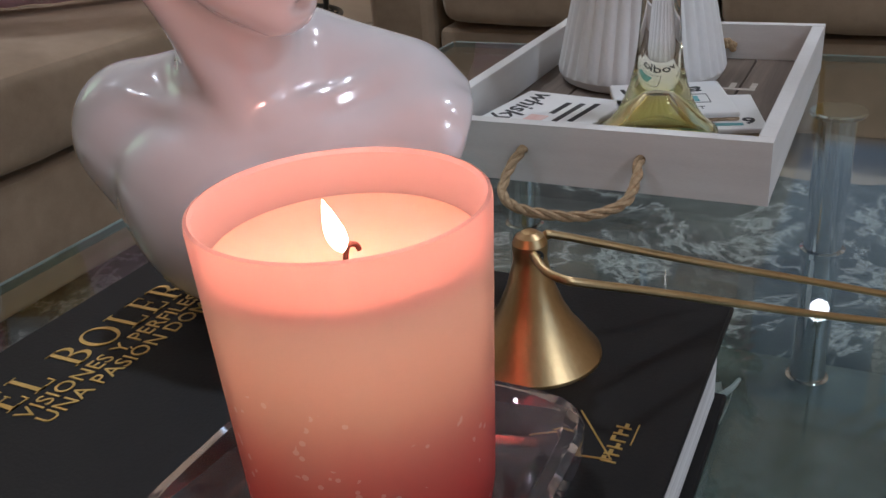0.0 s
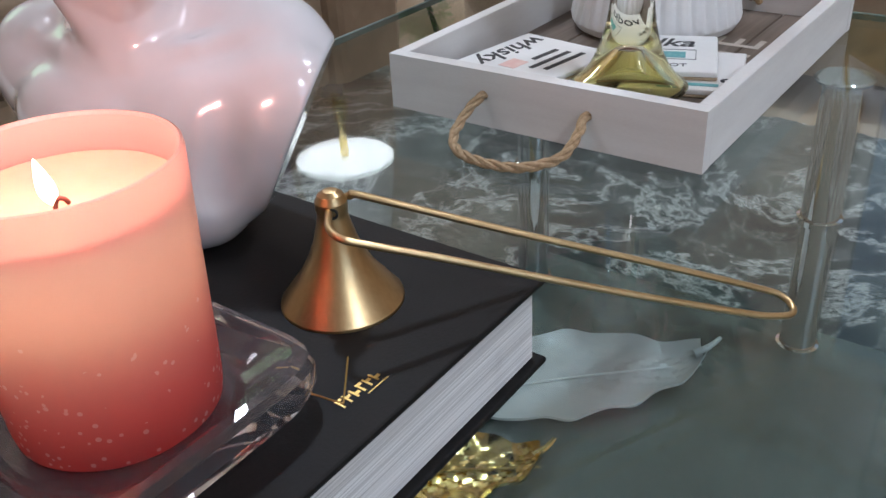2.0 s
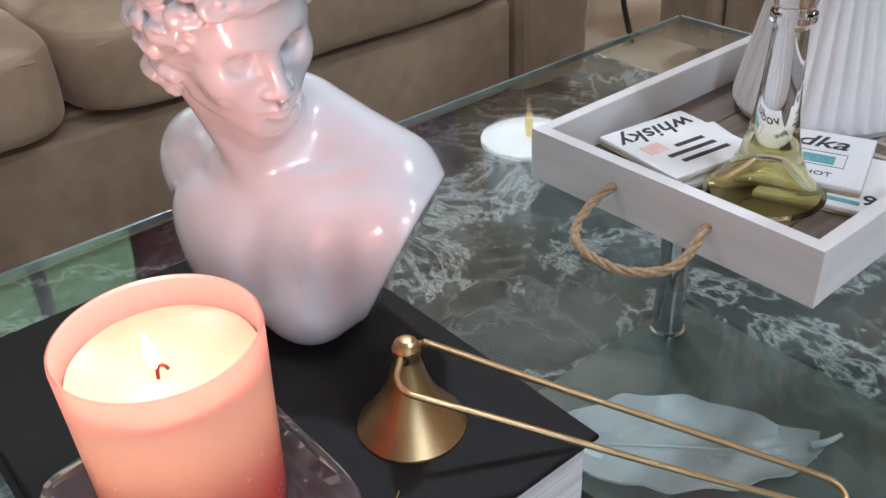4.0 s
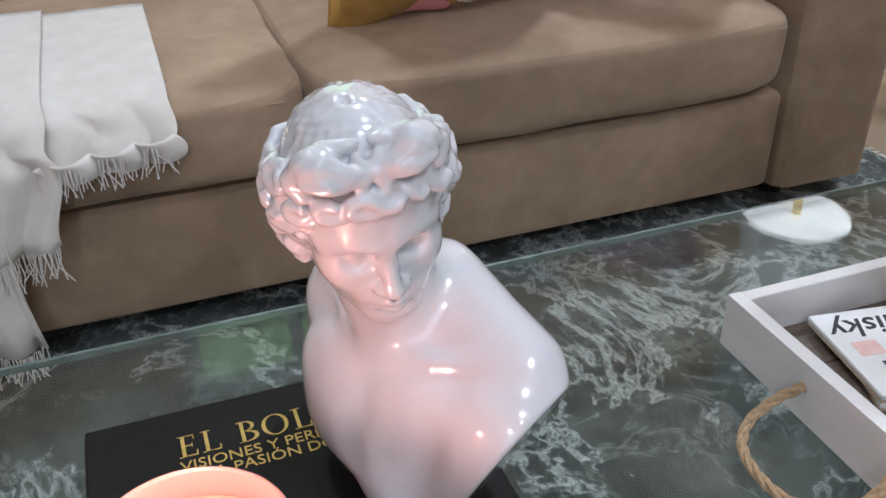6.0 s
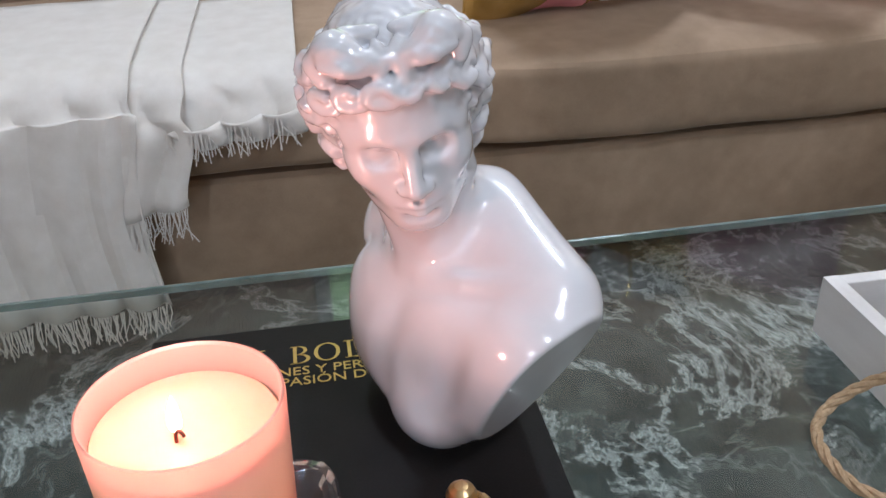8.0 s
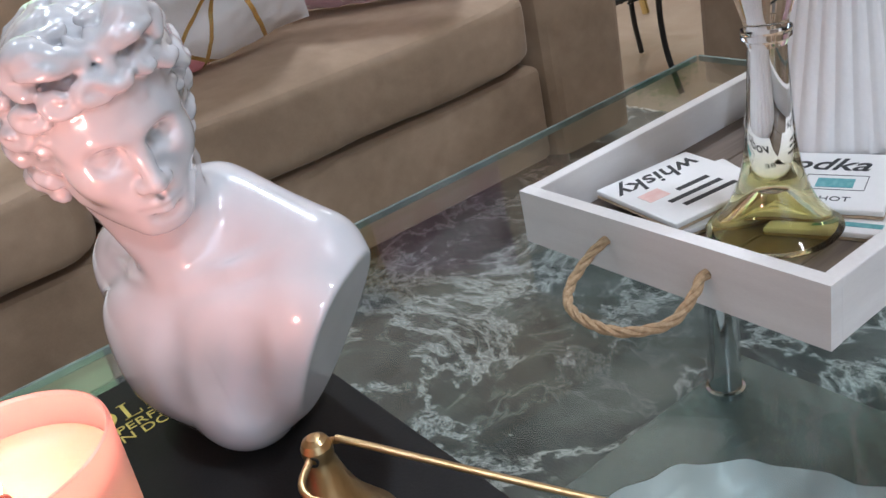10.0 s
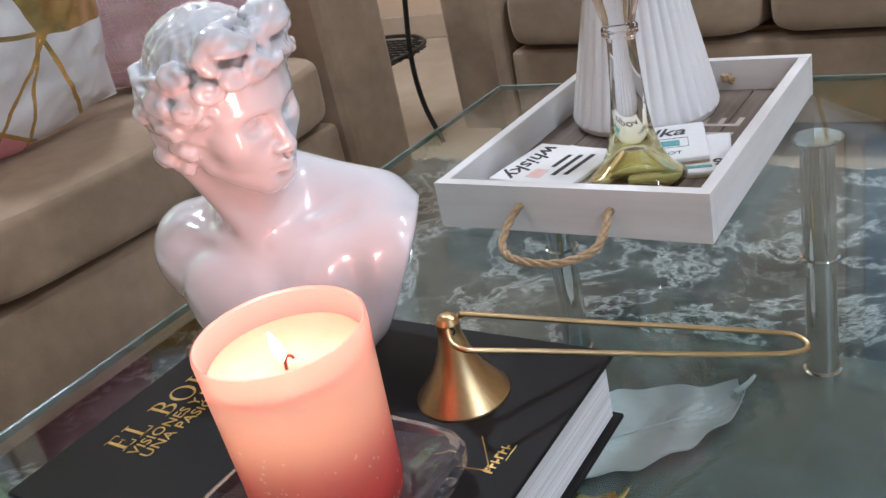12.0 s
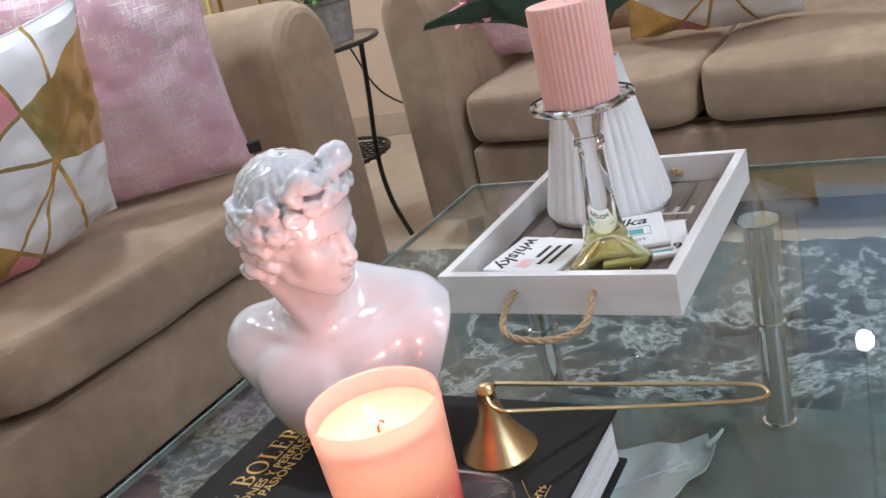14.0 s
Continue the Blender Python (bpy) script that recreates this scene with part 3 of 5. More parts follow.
# ---- cushions on the sofas ----
def cushion(m, size, thick, material, label, piping=False, tag=False):
    c = thing("cushion", m, label, "cushion", "scatter cushions")
    n = 40
    verts, faces = [], []
    for side in (1, -1):
        for j in range(n + 1):
            for i in range(n + 1):
                u, v = 2 * i / n - 1, 2 * j / n - 1
                pinch = 1 - 0.07 * (1 - abs(u) ** 2.2) * abs(v) ** 2 
                pinch2 = 1 - 0.07 * (1 - abs(v) ** 2.2) * abs(u) ** 2
                f = max(0.0, (1 - u ** 2) * (1 - v ** 2)) ** 0.42
                w = 0.010 * noise.noise(Vector((u * 3, v * 3, side * 4 + size))) + 0.005 * noise.noise(Vector((u * 8, v * 8, side * 2 + size)))
                verts.append((u * size / 2 * pinch2, v * size / 2 * pinch + size / 2, side * (thick / 2 * f + (w if f > 0.05 else 0) + 0.0012)))
    o = (n + 1) ** 2
    for s0 in (0, o):
        for j in range(n):
            for i in range(n):
                k = s0 + j * (n + 1) + i
                faces.append((k, k + 1, k + n + 2, k + n + 1) if s0 == 0 else (k + n + 1, k + n + 2, k + 1, k))
    rim = [i for i in range(n + 1)] + [j * (n + 1) + n for j in range(1, n + 1)] + [n * (n + 1) + i for i in range(n - 1, -1, -1)] + [j * (n + 1) for j in range(n - 1, 0, -1)]
    for a, b in zip(rim, rim[1:] + rim[:1]):
        faces.append((b, a, a + o, b + o))
    part("cover", (verts, [], faces), material, c)
    edge = [Vector(verts[k]) * 1.0 for k in rim]
    for q in edge:
        q.z = 0
    part("seam", tube(edge, 0.0022, 6, closed=True), material, c)
    if tag:
        part("zip_tag", box(size / 2 - 0.028, size / 2 + 0.018, 0.03, 0.055, -0.004, 0.004, 0.002, 1), RUBBER, c, "black zip tag")
    return c


def up_frame(origin, along, lean, roll=0):
    """A cushion's pose: its width runs along a direction in plan, its face leans back by degrees."""
    a = math.atan2(along[1], along[0])
    return Matrix.Translation(origin) @ Matrix.Rotation(a, 4, "Z") @ Matrix.Rotation(radians(90 - lean), 4, "X") @ Matrix.Rotation(radians(-roll), 4, "Z")


cushion(up_frame((-0.905, 0.685, 0.487), (-0.06, 1.0), -20, -7), 0.39, 0.12, PRINT, "white cushion printed with gold and pink triangles")
cushion(up_frame((-0.965, 1.005, 0.482), (0.74, 0.67), -15), 0.44, 0.15, VELVET, "pink velvet cushion with a worn metallic sheen", tag=True)
cushion(up_frame((-0.50, 1.93, 0.482), (1.0, 0.25), -18), 0.34, 0.12, VELVET, "small pink velvet cushion on the far sofa")
cushion(up_frame((-0.06, 1.93, 0.482), (1.0, 0.10), -34), 0.38, 0.12, PRINT, "white cushion with gold triangles on the far sofa")


# ---- throw ----
def throw():
    t = thing("throw_blanket", pose(0, 0, 0), "ivory woven throw with fringed ends draped over the seat", "blanket")

    def sheet(y0, y1, drop, lift, seed, back):
        prof = [(p.x, p.y) for p in (Vector((a, b, 0)) for a, b in [(q[0], q[1]) for q in catmull([(x, z, 0) for x, z in [(-1.06, 0.496), (-0.90, 0.496), (-0.76, 0.494), (-0.700, 0.482), (-0.676, 0.450), (-0.670, 0.42), (-0.664, drop)]], 7)])]
        m_, n_ = len(prof), 56
        vs, fs = [], []
        for i, (px, pz) in enumerate(prof):
            for j in range(n_ + 1):
                yy = y0 + (y1 - y0) * j / n_
                hang = max(0.0, i / (m_ - 1) - 0.45)
                fold = (0.0008 + 0.034 * hang) * math.sin(yy * 55 + seed + 1.2 * noise.noise(Vector((yy * 6, i * 0.1, seed)))) + 0.006 * noise.noise(Vector((yy * 20, i * 0.25, seed)))
                vs.append((px + lift + abs(fold) * (1 if hang else 0) + (0.010 * hang), yy + 0.02 * hang * math.sin(i * 0.5 + seed), pz + lift + (fold * 0.3 if not hang else 0) - 0.03 * hang * (y1 - yy) / (y1 - y0)))
        for i in range(m_ - 1):
            for j in range(n_):
                k = i * (n_ + 1) + j
                fs.append((k, k + 1, k + n_ + 2, k + n_ + 1))
        ob = part("cloth", (vs, [], fs), LINEN, t)
        sol = ob.modifiers.new("thickness", "SOLIDIFY")
        sol.thickness, sol.offset = 0.0025, 1
        bm, r = bmesh.new(), random.Random(int(seed * 10))
        last = vs[-(n_ + 1):]
        for q in range(int((y1 - y0) / 0.0022)):
            f = q / ((y1 - y0) / 0.0022) * n_
            a = Vector(last[int(f)])
            a.y += (f % 1) * (y1 - y0) / n_
            l = r.uniform(0.028, 0.046)
            mid = a + Vector((r.uniform(-0.002, 0.004), r.gauss(0, 0.003), -l * 0.5))
            tube([a, mid, mid + Vector((r.uniform(-0.003, 0.004), r.gauss(0, 0.005), -l * 0.5))], 0.0009, 4, bm)
        tagged(part("fringe", bm, LINEN, t), kind="stuff")

    sheet(0.085, 0.245, 0.452, 0.004, 1.3, 0)
    sheet(0.025, 0.105, 0.335, 0.012, 2.9, 0)
    sheet(-0.42, 0.045, 0.19, 0.020, 4.4, 0)


throw()


# ---- coffee table ----
ZT = 0.45
TX0, TX1, TY0, TY1 = -0.262, 0.60, -0.40, 1.038
table = thing("coffee_table", pose(0, 0, 0), "rectangular clear glass coffee table with chrome posts and a lower shelf", "coffee table")
part("tabletop", box(TX0, TX1, TY0, TY1, ZT - 0.008, ZT, 0.0015, 2), TABLE_GLASS, table, "clear glass top", False)
for nm, b in (("edge_strip", (TX0 - 0.0035, TX0 - 0.0002, TY0, TY1)), ("edge_strip", (TX1 + 0.0002, TX1 + 0.0035, TY0, TY1)), ("edge_strip", (TX0, TX1, TY1 + 0.0002, TY1 + 0.0035))):
    part(nm, box(*b, ZT - 0.0078, ZT - 0.0004, 0.001, 1), GLASS_EDGE, table, "greenish ground glass edge")
SHELF = 0.150
part("lower_shelf", box(-0.125, 0.46, -0.25, 0.905, SHELF - 0.008, SHELF, 0.0015, 2), SMOKED, table, "hazy grey-green glass shelf", False)
for px, py in ((0.203, 0.868), (-0.096, 0.842), (0.203, 0.0), (-0.096, 0.0)):
    post = part("post", lathe([(0, 0.10), (0.020, 0.10), (0.020, 0.105), (0.0175, 0.107), (0.0175, ZT - 0.0135), (0.0, ZT - 0.0135)], 32), CHROME, table, "chrome post", m=pose(px, py, 0.0))
    part("cap", lathe([(0, ZT - 0.0135), (0.024, ZT - 0.0135), (0.026, ZT - 0.010), (0.024, ZT - 0.0085), (0, ZT - 0.0085)], 32), CHROME, post)
    for rz in (0.30, SHELF + 0.003):
        part("collar", lathe([(0.0178, rz - 0.004), (0.021, rz - 0.003), (0.021, rz + 0.003), (0.0178, rz + 0.004)], 32, True), CHROME, post)


def leaf_dish(m, length, width, material, label, ruffle, depth=0.012):
    d = thing("leaf_dish", m, label, "dish", "leaf dishes")
    n, k = 40, 18
    verts, faces = [], []
    for s0 in (0, 0.003):
        for i in range(n + 1):
            u = i / n
            half = width / 2 * (math.sin(math.pi * min(1, u * 0.96 + 0.02)) ** 0.62) * (1 - 0.30 * u)
            half *= 1 + ruffle * math.sin(u * 30) + ruffle * 0.6 * math.sin(u * 47 + 1)
            for j in range(k + 1):
                v = 2 * j / k - 1
                z = depth * v * v + 0.0015 * math.cos(18 * (u - 0.35 * abs(v)) * math.pi) * (1 - v * v) + (0.003 * math.sin(u * 26) * abs(v) ** 3 if ruffle else 0)
                z += 0.004 * math.exp(-(v / 0.06) ** 2) * 0.4 + 0.014 * max(0, u - 0.88) / 0.12
                verts.append((u * length, v * half + 0.006 * math.sin(u * 3), z + s0 + 0.001))
    o = (n + 1) * (k + 1)
    for s0 in (0, o):
        for i in range(n):
            for j in range(k):
                q = s0 + i * (k + 1) + j
                faces.append((q, q + 1, q + k + 2, q + k + 1))
    rim = list(range(k + 1)) + [i * (k + 1) + k for i in range(1, n + 1)] + [n * (k + 1) + j for j in range(k - 1, -1, -1)] + [i * (k + 1) for i in range(n - 1, 0, -1)]
    for a, b in zip(rim, rim[1:] + rim[:1]):
        faces.append((a, b, b + o, a + o))
    bm = bmesh.new()
    vs = [bm.verts.new(v) for v in verts]
    for f in faces:
        bm.faces.new([vs[i] for i in f])
    part("bowl", bm, material, d)
    spine = [(length * q / 10, 0.006 * math.sin(q * 0.3), 0.0065) for q in range(1, 11)]
    part("midrib", tube(spine, lambda f: 0.0022 - 0.0012 * f, 6), material, d)
    part("stalk", tube(catmull([(length * 0.97, 0.003, 0.020), (length * 1.03, 0.004, 0.026), (length * 1.08, 0.010, 0.030)], 5), lambda f: 0.004 - 0.002 * f, 8), material, d)
    return d


leaf_dish(Matrix.Translation((-0.055, 0.60, SHELF)) @ pose(0, 0, 0, 0, 0, 43), 0.262, 0.155, FROSTED, "pale frosted glass leaf dish on the lower shelf", 0.02)
leaf_dish(Matrix.Translation((-0.06, 0.455, SHELF)) @ pose(0, 0, 0, 0, 0, 40), 0.175, 0.11, GOLD, "shiny gold leaf dish with crinkled edges on the lower shelf", 0.035)

# ---- book ----
BX0, BX1, BY0, BY1, BT = -0.104, 0.1915, 0.138, 0.369, 0.050
book = thing("book", pose(0, 0, ZT), "thick black hardcover book with gold title", "book")
part("back_cover", box(BX0, BX1, BY0, BY1, 0.0, 0.0035, 0.0014, 2), BLACK_COVER, book)
part("front_cover", box(BX0, BX1, BY0, BY1, BT - 0.0035, BT, 0.0014, 2), BLACK_COVER, book)
bm = box(BX0 + 0.004, BX1 - 0.004, BY0 - 0.001, BY0 + 0.0035, 0.0036, BT - 0.0036, 0.001, 1)
part("spine", bm, BLACK_COVER, book)
part("page_block", box(BX0 + 0.005, BX1 - 0.005, BY0 + 0.004, BY1 - 0.005, 0.0037, BT - 0.0037, 0.001, 1), PAGES, book, "block of white pages")


def roman_capital(ch, bm, m):
    """A serif capital one unit high, thick and thin, standing on its left foot; returns its width."""
    def slab(x0, x1, y0, y1):
        box(x0, x1, y0, y1, 0.0, 0.02, bm=bm)

    def bowl(cx, cy, rx, ry, a0, a1, thick, thin):
        ring = []
        k = 22
        for i in range(k + 1):
            a = radians(a0 + (a1 - a0) * i / k)
            t = thin + (thick - thin) * abs(math.cos(a)) ** 1.4
            ring.append([(cx + (rx - d) * math.cos(a), cy + (ry - d * 0.8) * math.sin(a)) for d in (0.0, t)])
        v = [[bm.verts.new((x, y, z)) for x, y in pair for z in (0.0, 0.02)] for pair in ring]
        for p, w in zip(v, v[1:]):
            for i, j in ((0, 1), (1, 3), (3, 2), (2, 0)):
                bm.faces.new((p[i], p[j], w[j], w[i]))
    first = len(bm.verts)
    width = {"E": 0.62, "L": 0.62, "B": 0.68, "O": 0.92, "R": 0.74}[ch]
    if ch != "O":
        slab(0.10, 0.22, 0.0, 1.0)
        slab(0.0, 0.32, 0.0, 0.035)
        slab(0.0, 0.32, 0.965, 1.0)
    if ch in "EL":
        slab(0.22, 0.58, 0.0, 0.05)
        slab(0.55, 0.59, 0.0, 0.24)
    if ch == "E":
        slab(0.22, 0.52, 0.95, 1.0)
        slab(0.49, 0.525, 0.80, 1.0)
        slab(0.22, 0.44, 0.49, 0.535)
        slab(0.42, 0.45, 0.42, 0.61)
    if ch == "O":
        bowl(0.44, 0.5, 0.44, 0.51, 0, 360, 0.13, 0.05)
    if ch == "B":
        bowl(0.26, 0.26, 0.40, 0.26, -90, 90, 0.13, 0.045)
        bowl(0.24, 0.75, 0.33, 0.25, -90, 90, 0.12, 0.045)
    if ch == "R":
        bowl(0.25, 0.74, 0.34, 0.26, -90, 90, 0.12, 0.045)
        for i in range(6):
            slab(0.34 + 0.075 * i, 0.48 + 0.075 * i, 0.44 - 0.08 * i, 0.52 - 0.08 * i)
    bm.verts.ensure_lookup_table()
    bmesh.ops.transform(bm, matrix=m, verts=bm.verts[first:])
    return width


for ch, yy in zip("ELBOLERO", (0.1915, 0.2055, 0.2275, 0.2425, 0.2620, 0.2760, 0.2900, 0.3060)):
    bm = bmesh.new()
    roman_capital(ch, bm, pose(-0.0590, yy, BT + 0.0001, 0, 0, 90) @ Matrix.Diagonal((0.0190, 0.0190, 0.0150, 1)))
    part("letter", bm, GILT, book, "gold foil capital", smooth=False)
for txt, size, x, y in (("VISIONES Y PERFILES DE", 0.0118, -0.0475, 0.191), ("UNA PASIÓN DOMINICANA", 0.0118, -0.0372, 0.192)):
    words(txt, size, 0.00015, GILT, book, pose(x, y, BT + 0.0002, 0, 0, 90), label="gold foil title", bold=0.0003 if size > 0.02 else 0)
# a maker's mark drawn as plain strokes
mark = bmesh.new()
tube([(0.147, 0.2445, BT + 0.0002), (0.171, 0.2480, BT + 0.0002)], 0.0004, 6, mark)
tube([(0.171, 0.2480, BT + 0.0002), (0.153, 0.2715, BT + 0.0002)], 0.0004, 6, mark)
part("mark_strokes", mark, GILT, book, "thin gold strokes")
mark = bmesh.new()
for k in range(6):
    y = 0.2465 + 0.0040 * k
    box(0.1675, 0.1730, y, y + 0.0009, BT, BT + 0.0003, bm=mark)
    box(0.1675 + 0.0014 * (k % 3), 0.1690 + 0.0014 * (k % 3), y + 0.0009, y + 0.0031, BT, BT + 0.0003, bm=mark)
box(0.1748, 0.1753, 0.258, 0.2705, BT, BT + 0.0003, bm=mark)
part("mark_bars", mark, GILT, book, "gold bars of a printed mark")
ZB = ZT + BT

# ---- thick glass coaster under the jar ----
def squircle(half, p, n=72):
    out = []
    for k in range(n):
        a = 2 * math.pi * k / n
        c, s = math.cos(a), math.sin(a)
        r = half / (abs(c) ** p + abs(s) ** p) ** (1 / p)
        out.append((r * c, r * s))
    return out


def ring_stack(rows):
    """Skins rows of equal rings (points, z) in turn, closing the first and the last."""
    bm = bmesh.new()
    rings = [[bm.verts.new((x, y, z)) for x, y in pts] for pts, z in rows]
    n = len(rings[0])
    for a, b in zip(rings, rings[1:]):
        for j in range(n):
            bm.faces.new((a[j], a[(j + 1) % n], b[(j + 1) % n], b[j]))
    bm.faces.new(rings[0][::-1])
    bm.faces.new(rings[-1])
    return bm


dish = thing("glass_ashtray", pose(CANDLE[0] - 0.002, CANDLE[1], ZB), "thick clear glass square dish under the candle", "glass dish")
part("body", ring_stack([(squircle(0.050, 7), 0.0004), (squircle(0.0545, 7), 0.003), (squircle(0.0575, 7), 0.010), (squircle(0.0575, 7), 0.018), (squircle(0.0560, 7), 0.0215), (squircle(0.0525, 6), 0.0220), (squircle(0.0485, 4), 0.019), (squircle(0.0445, 2.6), 0.0125), (squircle(0.042, 2.1), 0.0105)]), THICK_GLASS, dish)

# ---- candle jar ----
JB, JH = ZB + 0.0108, 0.1005
jar = thing("jar_candle", pose(CANDLE[0], CANDLE[1], JB), "lit candle in a frosted pink ombre glass jar with white specks", "candle")
part("jar", lathe([(0.0, 0.0), (0.0345, 0.0), (0.0372, 0.0025), (0.0380, 0.008), (0.0415, JH - 0.002), (0.0412, JH), (0.0402, JH + 0.0004), (0.0394, JH - 0.001), (0.0362, 0.010), (0.034, 0.007), (0.0, 0.007)], 96), JAR, jar)
WZ = 0.0830
# only a thin disc, leaving the jar hollow for the added lamp below
part("wax", lathe([(0.0, WZ - 0.0040), (0.0340, WZ - 0.0008), (0.0374, WZ + 0.0020), (0.0384, WZ + 0.0028), (0.0378, WZ + 0.0036), (0.0345, WZ + 0.0026), (0.029, WZ + 0.0006), (0.018, WZ - 0.0008), (0.0, WZ - 0.0014)], 72), WAX, jar, "cream wax")
wk = catmull([(0.001, 0.0, WZ - 0.002), (0.0012, 0.0004, WZ + 0.0028), (0.0018, 0.0015, WZ + 0.0052), (0.0030, 0.0032, WZ + 0.0048), (0.0034, 0.0040, WZ + 0.0030)], 6)
part("wick", tube(wk, 0.0008, 8), WICK, jar, "charred curled wick", m=pose(0.0015, -0.0045, 0))
fl = lathe([(0.0, 0.0), (0.0028, 0.0025), (0.0040, 0.006), (0.0038, 0.0095), (0.0026, 0.0145), (0.0012, 0.0185), (0.0, 0.0212)], 24)
for v in fl.verts:
    v.co.x -= 0.30 * v.co.z
for v in fl.verts:
    v.co *= 0.72
flame = part("flame", fl, FLAME, jar, "small yellow flame", m=pose(0.0018, -0.0040, WZ + 0.0030))

# ---- candle snuffer ----
snuf = thing("candle_snuffer", pose(0.1215, 0.3045, ZB), "brushed brass candle snuffer with a long wire loop handle", "candle snuffer")
bell = [(0.0282, 0.0), (0.0280, 0.0012), (0.0262, 0.0034), (0.0225, 0.0085), (0.0175, 0.0150), (0.0132, 0.0225), (0.0100, 0.0305), (0.0078, 0.0385), (0.0068, 0.0425), (0.0067, 0.0445), (0.0071, 0.0470), (0.0070, 0.0500), (0.0056, 0.0530), (0.0031, 0.0547), (0.0, 0.0552)]
inner = [(max(0.0, r - 0.0009), max(0.0, z - 0.0008)) for r, z in bell[::-1]]
inner[-1] = (0.0274, 0.0)
bl = part("bell", lathe(bell + inner[1:], 64), BRASS, snuf)
sd = Vector((-0.69, 0.72, 0))
# the wire leaves both sides of the head, runs out in two straight arms and closes in a blunt bend
wire = [(-0.001, 0.0060, 0.0480), (0.0035, 0.0092, 0.0490), (0.0080, 0.0125, 0.0485), (0.0500, 0.0530, 0.0250), (0.1000, 0.1000, -0.0010), (0.1440, 0.1415, -0.0245), (0.1545, 0.1490, -0.0300), (0.1610, 0.1475, -0.0335), (0.1620, 0.1415, -0.0340), (0.1560, 0.1320, -0.0315),
        (0.1440, 0.1180, -0.0255), (0.1000, 0.0685, -0.0005), (0.0500, 0.0135, 0.0290), (0.0262, -0.0125, 0.0425), (0.0195, -0.0170, 0.0452), (0.0120, -0.0150, 0.0465), (0.0055, -0.0080, 0.0475), (0.0025, -0.0045, 0.0480)]
part("handle", tube(catmull(wire, 8), 0.0017, 12), BRASS, snuf, "bent brass wire loop")
for sg in (1, -1):
    part("eyelet", lathe([(0.0016, 0.0), (0.0026, 0.0), (0.0026, 0.0012), (0.0016, 0.0012)], 20, True), BLACK_IRON, snuf, m=Matrix.Translation(Vector((0, 0, 0.0468)) + sd * sg * 0.0064) @ (sd * sg).to_track_quat("Z", "Y").to_matrix().to_4x4())

# ---- tray ----
RX, RY, RW, RL, RH, RT = -0.091, 0.604, 0.268, 0.372, 0.0455, 0.0115
tray = thing("serving_tray", pose(RX, RY, ZT), "white wooden tray with rope handles and a plank bottom", "tray")
part("side_board", box(0, RT, RT, RL - RT, 0, RH, 0.0012, 2), WHITE_WOOD, tray)
part("side_board", box(RW - RT, RW, RT, RL - RT, 0, RH, 0.0012, 2), WHITE_WOOD, tray)


def end_board(y0):
    """A board with two round rope holes."""
    bm = bmesh.new()
    n, r = 20, 0.0038
    y1 = y0 + RT
    for yy in (y0, y1):
        pts = [(0, 0), (RW / 2, 0), (RW, 0), (RW, RH), (RW / 2, RH), (0, RH)]
        v = [bm.verts.new((x, yy, z)) for x, z in pts]
        holes = []
        for hx, quad in ((0.091, (0, 1, 4, 5)), (0.180, (1, 2, 3, 4))):
            ring = [bm.verts.new((hx + r * math.cos(2 * math.pi * (k + 0.5) / n), yy, 0.0255 + r * math.sin(2 * math.pi * (k + 0.5) / n))) for k in range(n)]
            holes.append(ring)
            corner = {0: v[quad[2]], 1: v[quad[3]], 2: v[quad[0]], 3: v[quad[1]]}
            for k in range(n):
                s0, s1 = int(k // (n / 4)), int(((k + 1) % n) // (n / 4))
                bm.faces.new((ring[k], ring[(k + 1) % n], corner[s0]))
                if s1 != s0:
                    bm.faces.new((ring[(k + 1) % n], corner[s1], corner[s0]))
        if yy == y0:
            first, fh = v, holes
    for k in range(6):
        l = (k + 1) % 6
        bm.faces.new((first[k], first[l], v[l], v[k]))
    for a, b in zip(fh, holes):
        for k in range(n):
            l = (k + 1) % n
            bm.faces.new((a[k], a[l], b[l], b[k]))
    return bm


for y0 in (0.0, RL - RT):
    part("end_board", end_board(y0), WHITE_WOOD, tray, smooth=False)
for k in range(5):
    w = (RW - 2 * RT) / 5
    part("plank", box(RT + k * w + 0.0006, RT + (k + 1) * w - 0.0006, RT, RL - RT, 0.003, 0.0105, 0.0008, 1), PLANKS, tray)


def twisted(path, r, parent, name="rope_handle"):
    """Three strands wound round a path."""
    path = [Vector(p) for p in path]
    bm, n = bmesh.new(), len(path)
    for s in range(3):
        strand, up, run = [], None, 0.0
        for i, p in enumerate(path):
            d = (path[min(n - 1, i + 1)] - path[max(0, i - 1)]).normalized()
            up = d.orthogonal().normalized() if up is None else (up - d * up.dot(d)).normalized()
            run += (p - path[i - 1]).length if i else 0
            a = run / (r * 5.2) * 2 * math.pi / 2 + 2 * math.pi * s / 3
            strand.append(p + r * 0.52 * (math.cos(a) * up + math.sin(a) * d.cross(up)))
        tube(strand, r * 0.60, 7, bm)
    return part(name, bm, ROPE, parent, "twisted jute rope")


